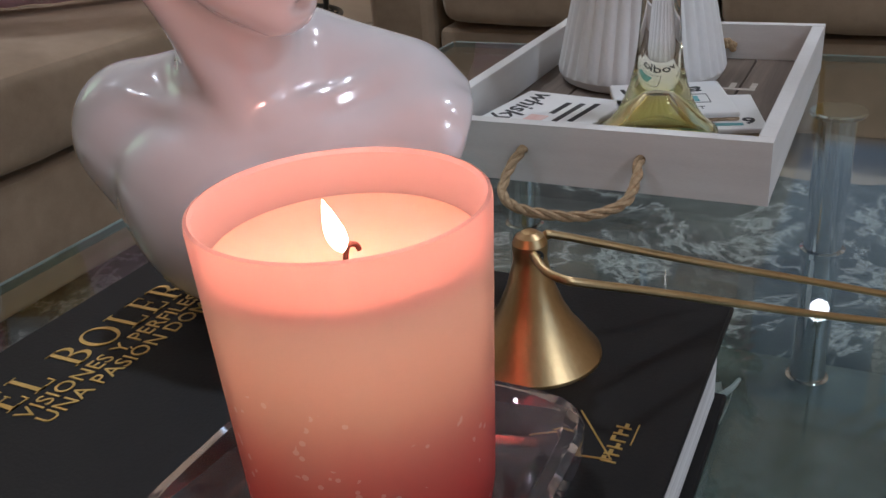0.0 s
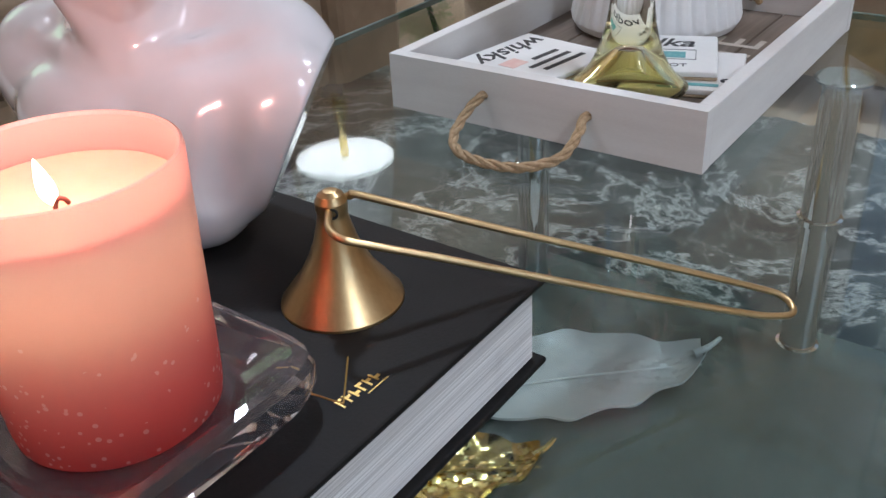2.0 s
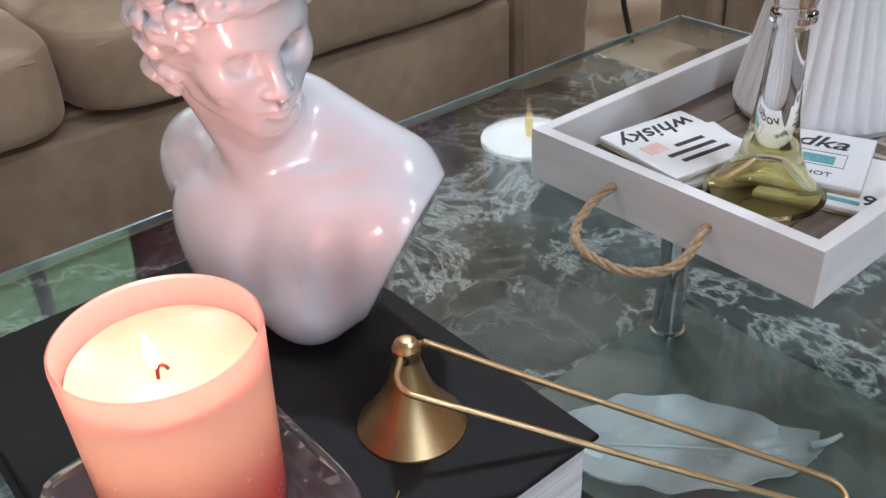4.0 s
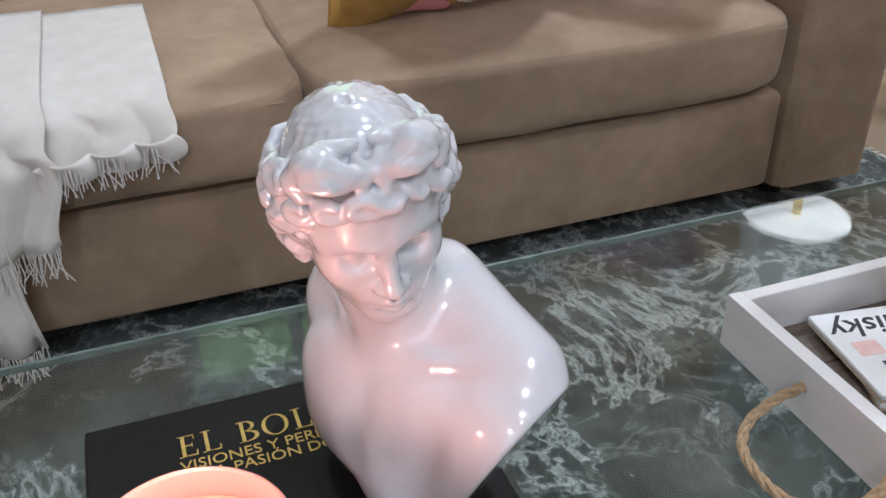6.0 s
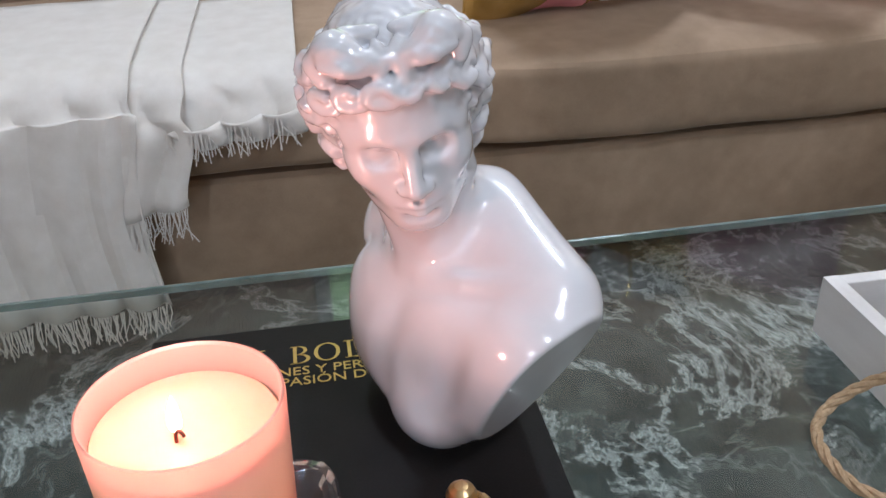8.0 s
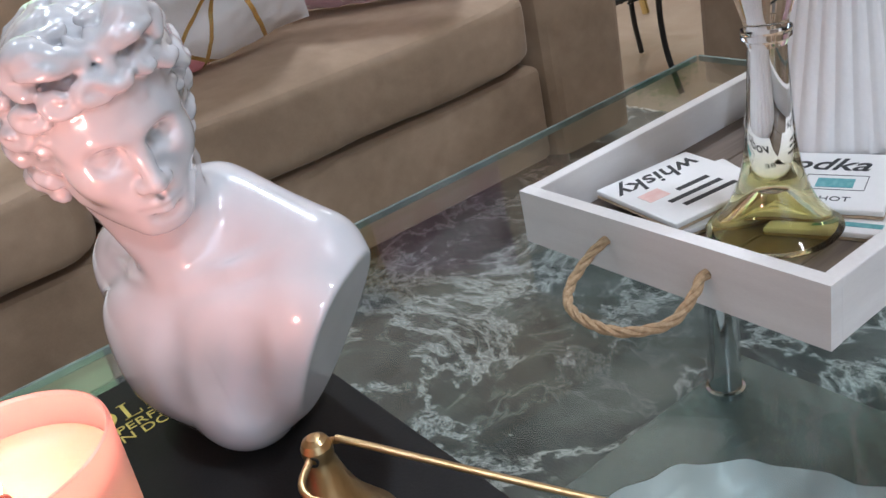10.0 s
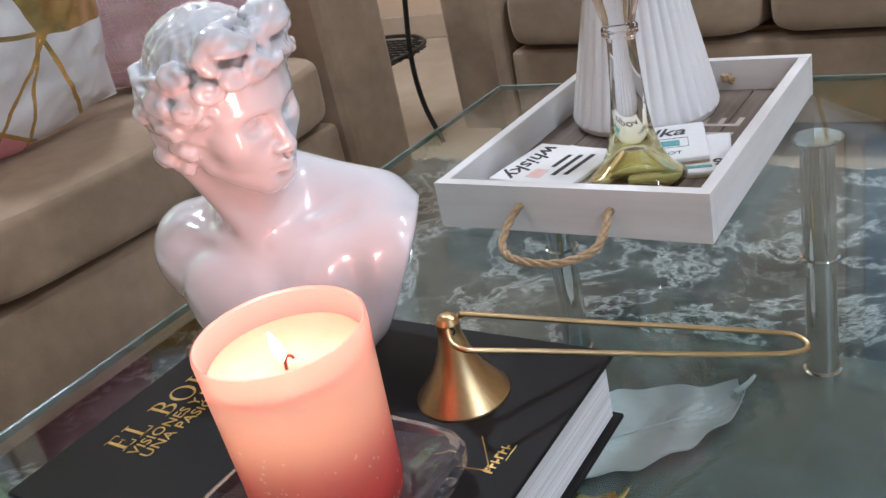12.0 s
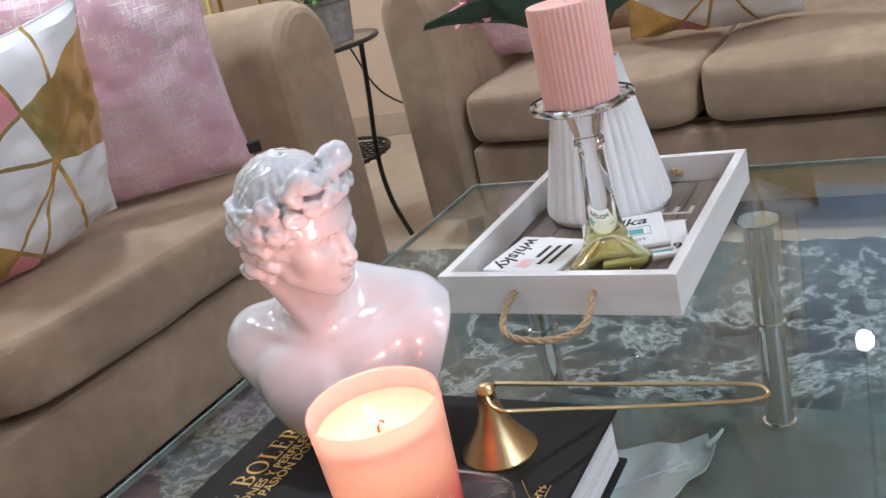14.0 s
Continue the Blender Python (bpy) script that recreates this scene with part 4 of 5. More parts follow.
for y0, dr in ((0.0, -1), (RL, 1)):
    pts = [(0.091, y0 - dr * 0.014, 0.0255), (0.091, y0 + dr * 0.006, 0.0250), (0.0875, y0 + dr * 0.020, 0.0165), (0.090, y0 + dr * 0.040, 0.0062), (0.108, y0 + dr * 0.058, 0.0042), (0.135, y0 + dr * 0.064, 0.0042), (0.160, y0 + dr * 0.058, 0.0042), (0.179, y0 + dr * 0.038, 0.0075), (0.182, y0 + dr * 0.018, 0.0175), (0.180, y0 + dr * 0.005, 0.0250), (0.180, y0 - dr * 0.014, 0.0255)]
    twisted(catmull(pts, 14), 0.0036, tray)
    for hx in (0.091, 0.180):
        kn = bmesh.new()
        for q in range(7):
            a = q * 0.9
            bmesh.ops.create_icosphere(kn, subdivisions=2, radius=0.0036, matrix=Matrix.Translation((hx + 0.0042 * math.cos(a * 2.1), y0 - dr * (0.0165 + 0.0022 * (q % 3)), 0.0255 + 0.0042 * math.sin(a * 1.7))))
        part("knot", kn, ROPE, tray, "knotted rope end")
words("E", 0.062, 0.0002, STENCIL, tray, pose(0.222, 0.238, 0.0107, 0, 0, 90), label="pale stencilled letter")
words("M", 0.062, 0.0002, STENCIL, tray, pose(0.222, 0.180, 0.0107, 0, 0, 90), label="pale stencilled letter")
ZR = ZT + 0.0106


# ---- coasters in the tray ----
def coaster(m, label, lines, extra=()):
    c = thing("coaster", m, label, "coaster", "printed coasters")
    h = 0.048
    part("base", box(-h, h, -h, h, 0.0, 0.0022, 0.001, 1), CORK, c, "cork backing")
    part("tile", box(-h, h, -h, h, 0.0024, 0.0072, 0.0016, 2), CARD, c)
    for txt, size, x, y, sh in lines:
        words(txt, size, 0.00012, INK, c, pose(x, y, 0.0074), shear=sh, label="black printed words", bold=0.00035 if size > 0.015 else 0)
    for x0, x1, y0, y1, mt in extra:
        part("print", box(x0, x1, y0, y1, 0.0070, 0.0075), mt, c, "printed bars")
    return c


BARS = [(-0.030, 0.026, -0.006, -0.001, INK), (-0.024, 0.020, -0.016, -0.011, INK), (-0.018, 0.030, -0.040, -0.034, TEAL_INK)]
coaster(pose(0.000, 0.712, ZR, 0, 0, -112), "white coaster lying partly under another one", [], BARS)
coaster(pose(-0.013, 0.704, ZR + 0.0076, 0, 0, -99), "white coaster with the word whisky in black script", [("whisky", 0.030, -0.043, -0.036, 0.3)], [(-0.030, 0.022, 0.026, 0.031, INK), (-0.026, 0.026, 0.014, 0.019, INK), (-0.024, 0.008, 0.002, 0.007, INK), (0.016, 0.036, -0.010, 0.006, PINK_INK)])
coaster(pose(0.101, 0.752, ZR, 0, 0, 17), "white coaster with black print lying under another one", [("9", 0.022, 0.030, -0.036, 0.0)], BARS)
coaster(pose(0.0745, 0.761, ZR + 0.0076, 0, 0, 21), "white coaster with the word vodka in black script", [("vodka", 0.030, -0.044, 0.016, 0.3), ("A SHOT", 0.010, -0.012, -0.036, 0.0), ("BE", 0.010, -0.040, -0.012, 0.0)], [(-0.012, 0.030, -0.018, -0.0175, INK), (-0.012, 0.030, 0.0065, 0.007, INK), (-0.0125, -0.012, -0.018, 0.007, INK), (0.030, 0.0305, -0.018, 0.007, INK), (-0.004, 0.022, -0.014, 0.001, TEAL_INK)])

# ---- glass candle holder with a ribbed pillar candle ----
HX, HY = 0.080, 0.690
ZH = ZR + 0.0077
hold = thing("candle_holder", pose(HX, HY, ZH), "tall clear glass candle holder with a flared foot", "candle holder")
prof = [(0.0, 0.034), (0.008, 0.031), (0.016, 0.021), (0.026, 0.009), (0.037, 0.0015), (0.0395, 0.0), (0.0455, 0.0), (0.0465, 0.0018), (0.0440, 0.0045), (0.0375, 0.0095), (0.0310, 0.018), (0.0260, 0.028), (0.0222, 0.039), (0.0190, 0.052), (0.0165, 0.070), (0.0145, 0.095), (0.0130, 0.122), (0.0126, 0.134), (0.0140, 0.1375), (0.0162, 0.1395), (0.0162, 0.1450), (0.0142, 0.1470), (0.0142, 0.1500), (0.0170, 0.158), (0.0195, 0.168), (0.0215, 0.178), (0.050, 0.1815), (0.0545, 0.184), (0.0550, 0.188), (0.0540, 0.1905), (0.0505, 0.1895), (0.0480, 0.1865), (0.0, 0.1862)]
part("body", lathe(prof, 64), GLASS, hold)
pil = thing("pillar_candle", pose(HX, HY, ZH + 0.1868), "unlit ribbed pink pillar candle on the glass holder", "candle")
part("pillar", lathe([(0.0, 0.0), (0.0385, 0.0), (0.0395, 0.002), (0.0395, 0.1), (0.0388, 0.102), (0.0375, 0.1025), (0.0, 0.1015)], 176, wave=lambda a, r, z: r - (0.0009 * (0.5 + 0.5 * math.cos(44 * a)) if r > 0.038 else 0)), PINK_WAX, pil)
part("wick", tube([(0, 0, 0.1), (0.0005, 0.0, 0.106), (0.001, 0.001, 0.110)], 0.001, 6), LINEN, pil, "white wick")

# ---- ribbed vase with flowers ----
VX, VY = 0.018, 0.880
vase = thing("vase", pose(VX, VY, ZR), "white matt ceramic vase with vertical ribs", "vase")


def ribs(a, r, z):
    return r - (0.0024 * (0.5 + 0.5 * math.cos(34 * a)) ** 2 if r > 0.040 and 0.012 < z < 0.190 else 0)


vp = [(0.0, 0.0), (0.070, 0.0), (0.0765, 0.003), (0.0805, 0.010)] + [(0.0812 - 0.0385 * ((z - 0.014) / 0.18) ** 1.02, z) for z in np.linspace(0.014, 0.194, 16)] + [(0.0422, 0.197), (0.0405, 0.198), (0.0385, 0.196), (0.036, 0.17), (0.0, 0.165)]
part("body", lathe([(float(r), float(z)) for r, z in vp], 272, wave=ribs), MATT_CERAMIC, vase)


def petal_mesh(length, width, curl, bm, m):
    n, k = 6, 4
    g = []
    for i in range(n + 1):
        u = i / n
        w = width / 2 * math.sin(math.pi * (0.12 + 0.88 * u) ** 0.9) ** 0.8 if u < 1 else width * 0.12
        g.append([bm.verts.new(m @ Vector((w * (2 * j / k - 1), u * length, curl * u * u * length + 0.25 * w * (2 * j / k - 1) ** 2))) for j in range(k + 1)])
    for i in range(n):
        for j in range(k):
            bm.faces.new((g[i][j], g[i][j + 1], g[i + 1][j + 1], g[i + 1][j]))


bouquet = thing("flower_bouquet", pose(VX, VY, ZR + 0.17), "pink artificial flowers with dark green leaves in the vase", "flowers")
rng = random.Random(11)
for fx, fy, fz in ((-0.115, -0.01, 0.118), (-0.035, 0.045, 0.16), (0.055, 0.02, 0.165), (-0.075, 0.05, 0.125), (0.0, -0.03, 0.19), (0.08, 0.06, 0.14)):
    stem = part("stem", tube(catmull([(0.10 * fx, 0.10 * fy, 0.0), (0.35 * fx, 0.35 * fy, 0.06), (fx, fy, fz)], 6), 0.0018, 6), LEAF_GREEN, bouquet)
    bm = bmesh.new()
    for layer in range(4):
        for q in range(7 + layer):
            m = Matrix.Translation((fx, fy, fz)) @ Matrix.Rotation(2 * math.pi * q / (7 + layer) + layer * 0.4 + rng.uniform(-0.1, 0.1), 4, "Z") @ Matrix.Rotation(radians(70 - 27 * layer + rng.uniform(-8, 8)), 4, "X")
            petal_mesh(0.036 + 0.004 * layer, 0.030, -0.25, bm, m)
    part("blossom", bm, PETAL, bouquet, "ruffled pink blossom")
for a, l, droop in ((200, 0.125, -0.62), (245, 0.115, 0.10), (330, 0.11, 0.05), (20, 0.12, 0.0), (290, 0.12, 0.25), (100, 0.12, 0.1), (225, 0.10, 0.35), (350, 0.13, 0.30)):
    bm = bmesh.new()
    petal_mesh(l, l * 0.42, droop, bm, Matrix.Translation((0.045 * math.cos(radians(a)), 0.045 * math.sin(radians(a)), 0.085)) @ Matrix.Rotation(radians(a - 90), 4, "Z") @ Matrix.Rotation(radians(34), 4, "X") @ Matrix.Rotation(radians(50 if 90 < a < 270 else -35), 4, "Y"))
    lf = part("leaf", bm, LEAF_GREEN, bouquet)
    lf.modifiers.new("thickness", "SOLIDIFY").thickness = 0.0006
    part("leaf_stem", tube([(0.008 * math.cos(radians(a)), 0.008 * math.sin(radians(a)), 0.0), (0.045 * math.cos(radians(a)), 0.045 * math.sin(radians(a)), 0.085)], 0.0015, 6), LEAF_GREEN, bouquet)

# ---- side table, plant and lamp ----
SX, SY, SZ, SR = -1.050, 1.700, 0.520, 0.205
side = thing("side_table", pose(SX, SY, FLOOR), "round black iron side table with a glass top", "side table")
part("top", lathe([(0, SZ + 0.004), (SR - 0.004, SZ + 0.004), (SR - 0.004, SZ + 0.010), (0, SZ + 0.010)], 64), TABLE_GLASS, side, "glass top")
part("rim", tube([(SR * math.cos(2 * math.pi * k / 64), SR * math.sin(2 * math.pi * k / 64), SZ + 0.004) for k in range(64)], 0.006, 8, closed=True), BLACK_IRON, side)
for k in range(3):
    a = radians(-5 + 120 * k)
    leg = [(SR * math.cos(a), SR * math.sin(a), SZ), (0.92 * SR * math.cos(a), 0.92 * SR * math.sin(a), 0.40), (0.80 * SR * math.cos(a), 0.80 * SR * math.sin(a), 0.23), (0.84 * SR * math.cos(a), 0.84 * SR * math.sin(a), 0.11), (1.02 * SR * math.cos(a), 1.02 * SR * math.sin(a), 0.010)]
    part("leg", tube(catmull(leg, 8), 0.0065, 8), BLACK_IRON, side)
low = part("lower_basket", tube([(0.80 * SR * math.cos(2 * math.pi * k / 48), 0.80 * SR * math.sin(2 * math.pi * k / 48), 0.235) for k in range(48)], 0.0055, 8, closed=True), BLACK_IRON, side)
bm = bmesh.new()
for k in range(-6, 7):
    w = math.sqrt(max(0.0, 1 - (k / 7) ** 2)) * 0.80 * SR
    tube([(-w, k / 7 * 0.80 * SR, 0.228), (w, k / 7 * 0.80 * SR, 0.228)], 0.0028, 5, bm)
    tube([(k / 7 * 0.80 * SR, -w, 0.224), (k / 7 * 0.80 * SR, w, 0.224)], 0.0028, 5, bm)
part("mesh", bm, BLACK_IRON, low)

pot = thing("potted_plant", pose(SX + 0.115, SY + 0.005, FLOOR + SZ + 0.0105), "small bright green plant in a grey ribbed pot", "plant")
part("pot", lathe([(0, 0), (0.046, 0), (0.049, 0.004), (0.062, 0.095), (0.066, 0.10), (0.066, 0.108), (0.060, 0.108), (0.056, 0.09), (0, 0.088)], 96, wave=lambda a, r, z: r - (0.003 * (0.5 + 0.5 * math.cos(16 * a + 8 * z)) if 0.04 < r and 0.004 < z < 0.099 else 0)), GREY_POT, pot)
rng = random.Random(7)
bm, st = bmesh.new(), bmesh.new()
for _ in range(60):
    a, r = rng.uniform(0, 6.283), rng.uniform(0.01, 0.10)
    tip = Vector((r * math.cos(a), r * math.sin(a), 0.12 + rng.uniform(0.0, 0.09) * (1.15 - r / 0.10)))
    tube([(0.3 * tip.x, 0.3 * tip.y, 0.088), tip], 0.0008, 4, st)
    for _ in range(11):
        p = tip + Vector((rng.gauss(0, 0.010), rng.gauss(0, 0.010), rng.gauss(0, 0.010)))
        petal_mesh(rng.uniform(0.010, 0.017), 0.010, rng.uniform(-0.3, 0.3), bm, Matrix.Translation(p) @ Euler((rng.uniform(-0.6, 1.0), rng.uniform(-0.8, 0.8), rng.uniform(0, 6.28))).to_matrix().to_4x4())
tagged(part("foliage", bm, BRIGHT_GREEN, pot, "clump of small bright leaves"), kind="stuff")
tagged(part("stems", st, BRIGHT_GREEN, pot), kind="stuff")

lam = thing("floor_lamp", pose(LAMP[0], LAMP[1], FLOOR), "gold tripod floor lamp with a wide white shade, lit", "lamp")
for k in range(3):
    a = radians(30 + 120 * k)
    part("leg", tube([(0.21 * math.cos(a), 0.21 * math.sin(a), 0.003), (0.012 * math.cos(a), 0.012 * math.sin(a), 1.13)], lambda f: 0.011 - 0.003 * f, 10), GOLD, lam, "gold tapered leg")
part("socket", lathe([(0, 1.11), (0.024, 1.11), (0.026, 1.15), (0.014, 1.21), (0.014, 1.33), (0.0, 1.33)], 24), GOLD, lam)
part("shade", lathe([(0.168, 1.33), (0.1665, 1.33), (0.135, 1.60), (0.1365, 1.60)], 56, True), SHADE, lam, "white drum shade")
part("diffuser", lathe([(0.0, 1.336), (0.165, 1.336), (0.165, 1.340), (0.0, 1.340)], 48), LAMP_GLOW, lam, "lit white diffuser")

cable = tagged(part("power_cable", tube(catmull([(SX + 0.02, SY + 0.19, 0.58), (SX + 0.06, SY + 0.25, 0.42), (SX + 0.16, SY + 0.42, 0.30), (SX + 0.30, SY + 0.62, 0.20), (SX + 0.42, NORTH - 0.02, 0.22)], 8), 0.0028, 6), BLACK_IRON), "thin black power cable hanging to the wall", "cable")
pend = thing("pendant_light", pose(0.15, 2.42, 0.0), "lit white glass globe hanging on a thin cord", "pendant light")
part("globe", lathe([(0.026 * math.sin(math.pi * k / 16), 1.50 - 0.026 * math.cos(math.pi * k / 16)) for k in range(17)], 32), WALL_GLOW, pend, "lit white globe")
part("cord", tube([(0, 0, 1.55), (0, 0, CEIL)], 0.003, 6), BLACK_IRON, pend)
part("holder", lathe([(0, 1.522), (0.014, 1.522), (0.010, 1.56), (0, 1.56)], 20), BLACK_IRON, pend)


# ---- the bust: one smooth glazed mesh from blended solids ----
def smin(a, b, k):
    h = np.clip(0.5 + 0.5 * (b - a) / k, 0, 1)
    return b + (a - b) * h - k * h * (1 - h)


def smax(a, b, k):
    return -smin(-a, -b, k)


def surface_net(field, lo, step):
    """Quads through the cells where the field changes sign."""
    inside = field < 0
    nx, ny, nz = field.shape
    cells = np.zeros((nx - 1, ny - 1, nz - 1), np.int8)
    corners = [(i, j, k) for i in (0, 1) for j in (0, 1) for k in (0, 1)]
    for i, j, k in corners:
        cells += inside[i:nx - 1 + i, j:ny - 1 + j, k:nz - 1 + k]
    active = (cells > 0) & (cells < 8)
    idx = np.full(cells.shape, -1, np.int64)
    pos = np.argwhere(active)
    idx[active] = np.arange(len(pos))
    total, count = np.zeros((len(pos), 3)), np.zeros(len(pos))
    for ax in range(3):
        for c in corners:
            if c[ax]:
                continue
            d = list(c)
            d[ax] = 1
            a = field[pos[:, 0] + c[0], pos[:, 1] + c[1], pos[:, 2] + c[2]]
            b = field[pos[:, 0] + d[0], pos[:, 1] + d[1], pos[:, 2] + d[2]]
            cross = (a < 0) != (b < 0)
            t = np.where(cross, a / np.where(cross, a - b, 1), 0)
            p = np.tile(np.array(c, float), (len(pos), 1))
            p[:, ax] += t
            total += np.where(cross[:, None], p, 0)
            count += cross
    verts = lo + step * (pos + total / count[:, None])
    faces = []
    for ax in range(3):
        u, v = (ax + 1) % 3, (ax + 2) % 3
        sl0, sl1 = [slice(None)] * 3, [slice(None)] * 3
        sl0[ax], sl1[ax] = slice(0, -1), slice(1, None)
        a, b = inside[tuple(sl0)], inside[tuple(sl1)]
        e = np.argwhere(a != b)
        ok = (e[:, u] > 0) & (e[:, v] > 0) & (e[:, u] < field.shape[u] - 1) & (e[:, v] < field.shape[v] - 1)
        e = e[ok]
        flip = b[tuple(e.T)]
        quad = []
        for du, dv in ((0, 0), (-1, 0), (-1, -1), (0, -1)):
            q = e.copy()
            q[:, u] += du
            q[:, v] += dv
            quad.append(idx[tuple(q.T)])
        quad = np.stack(quad, 1)
        quad[flip] = quad[flip][:, ::-1]
        faces.append(quad)
    return verts, np.concatenate(faces)


def bust_mesh(step=0.0011):
    lo, hi = np.array((-0.155, -0.090, -0.006)), np.array((0.070, 0.112, 0.262))
    n = np.ceil((hi - lo) / step).astype(int) + 1
    axes = [(lo[i] + step * np.arange(n[i])).astype(np.float32) for i in range(3)]
    field = np.full(tuple(n), 1.0, np.float32)

    def region(p0, p1):
        i0 = np.maximum(((np.array(p0) - lo) / step).astype(int), 0)
        i1 = np.minimum(((np.array(p1) - lo) / step).astype(int) + 2, n)
        sl = tuple(slice(a, b) for a, b in zip(i0, i1))
        return sl, np.meshgrid(*[axes[i][sl[i]] for i in range(3)], indexing="ij", sparse=True)

    def add(f, sl, d, k, cut=False):
        f[sl] = smax(f[sl], -d, k) if cut else smin(f[sl], d, k)

    class Frame:
        """Solids in a turned frame: an origin and its forward, left and up directions."""

        def __init__(self, origin, m):
            self.o, self.m = np.array(origin), np.array(m)

        def world(self, p):
            return self.o + np.array(p) @ self.m

        def ell(self, f, c, r, k, cut=False, turn=(0, 0, 0)):
            q = np.array(Euler([radians(a) for a in turn]).to_matrix()).T @ self.m
            c, r = self.world(c), np.array(r)
            reach = np.sqrt(((q * r[:, None]) ** 2).sum(0)) + k * 1.3 + 0.003
            sl, (x, y, z) = region(c - reach, c + reach)
            x, y, z = x - c[0], y - c[1], z - c[2]
            a, b, e = (x * v[0] + y * v[1] + z * v[2] for v in q)
            k0 = np.sqrt((a / r[0]) ** 2 + (b / r[1]) ** 2 + (e / r[2]) ** 2)
            k1 = np.sqrt((a / r[0] ** 2) ** 2 + (b / r[1] ** 2) ** 2 + (e / r[2] ** 2) ** 2) + 1e-6
            add(f, sl, (k0 * (k0 - 1) / k1).astype(np.float32), k, cut)

        def rod(self, f, pts, r, k, cut=False, taper=0.0):
            pts = [self.world(p) for p in pts]
            reach = (max(r) if isinstance(r, (tuple, list)) else r) + k * 1.3 + 0.003
            sl, (x, y, z) = region(np.min(pts, 0) - reach, np.max(pts, 0) + reach)
            d, last = None, len(pts) - 1
            for i, (p, q) in enumerate(zip(pts, pts[1:])):
                v = q - p
                t = np.clip(((x - p[0]) * v[0] + (y - p[1]) * v[1] + (z - p[2]) * v[2]) / float(v @ v), 0, 1)
                s = (i + t) / last
                rr = r[0] + (r[1] - r[0]) * s if isinstance(r, (tuple, list)) else r * (1 - taper * np.abs(2 * s - 1) ** 2)
                e = np.sqrt((x - p[0] - t * v[0]) ** 2 + (y - p[1] - t * v[1]) ** 2 + (z - p[2] - t * v[2]) ** 2) - rr
                d = e if d is None else np.minimum(d, e)
            add(f, sl, d.astype(np.float32), k, cut)

    # torso: u runs to the figure's left, v to its back, w up, from between the shoulders
    B = Frame((-0.0500, 0.0430, 0.0), [(0.885, 0.465, 0), (-0.465, 0.885, 0), (0, 0, 1)])
    f = field
    B.ell(f, (0.000, -0.004, 0.062), (0.072, 0.040, 0.034), 0.02)
    B.rod(f, [(-0.060, 0.008, 0.080), (0.0, -0.004, 0.084), (0.060, -0.002, 0.078)], 0.024, 0.020)
    B.ell(f, (-0.068, 0.008, 0.076), (0.024, 0.026, 0.028), 0.024)
    B.ell(f, (0.072, -0.022, 0.066), (0.034, 0.029, 0.033), 0.014)
    B.ell(f, (0.084, -0.006, 0.080), (0.018, 0.014, 0.0125), 0.008)
    B.rod(f, [(0.030, 0.006, 0.096), (0.058, 0.000, 0.086), (0.080, -0.012, 0.068)], 0.021, 0.012)
    B.ell(f, (0.000, -0.022, 0.036), (0.050, 0.034, 0.040), 0.026)
    B.rod(f, [(0.008, -0.026, 0.038), (0.026, -0.042, 0.024)], (0.034, 0.027), 0.024)
    B.rod(f, [(0.030, -0.018, 0.052), (0.060, -0.028, 0.044)], (0.034, 0.024), 0.022)
    B.ell(f, (-0.034, -0.012, 0.044), (0.034, 0.030, 0.036), 0.022)
    B.ell(f, (-0.018, -0.034, 0.042), (0.034, 0.025, 0.032), 0.020)
    B.ell(f, (-0.030, -0.032, 0.064), (0.030, 0.015, 0.022), 0.016)
    B.ell(f, (0.036, -0.034, 0.062), (0.032, 0.016, 0.024), 0.016)
    # the fold before the left arm and the valley of the breastbone
    B.rod(f, [(0.054, -0.061, 0.078), (0.052, -0.065, 0.050), (0.048, -0.069, 0.036)], 0.0060, 0.012, True)
    B.rod(f, [(0.002, -0.062, 0.084), (0.002, -0.0700, 0.060), (0.004, -0.0745, 0.042)], 0.0050, 0.014, True)
    # trapezius, neck, its two cords and the collar bones
    B.rod(f, [(0.004, 0.012, 0.112), (-0.056, 0.006, 0.086)], (0.018, 0.018), 0.018)
    B.rod(f, [(0.000, 0.012, 0.116), (0.066, 0.004, 0.090)], (0.018, 0.020), 0.018)
    N = Frame((0, 0, 0), np.eye(3))
    N.rod(f, [(-0.046, 0.016, 0.150), (-0.050, 0.034, 0.082)], (0.0235, 0.0285), 0.016)
    N.rod(f, [(-0.058, -0.010, 0.152), (-0.040, 0.012, 0.094)], (0.006, 0.0035), 0.010)
    N.rod(f, [(-0.030, 0.038, 0.150), (-0.034, 0.020, 0.094)], (0.006, 0.0035), 0.010)
    B.rod(f, [(0.008, -0.034, 0.090), (0.034, -0.030, 0.097), (0.062, -0.014, 0.100)], 0.0022, 0.010)
    B.rod(f, [(-0.008, -0.034, 0.090), (-0.032, -0.028, 0.096), (-0.056, -0.014, 0.098)], 0.0022, 0.010)
    # the flat cut of the left arm and the level foot
    x, y, z = np.meshgrid(*axes, indexing="ij", sparse=True)
    nn = np.array((0.76, 0.48, -0.44)) / np.linalg.norm((0.76, 0.48, -0.44))
    tip = (0.0325, 0.0885, 0.0915)
    f[:] = smax(f, ((x - tip[0]) * nn[0] + (y - tip[1]) * nn[1] + (z - tip[2]) * nn[2]).astype(np.float32), 0.002)
    f[:] = smax(f, np.broadcast_to(-z, f.shape), 0.003)

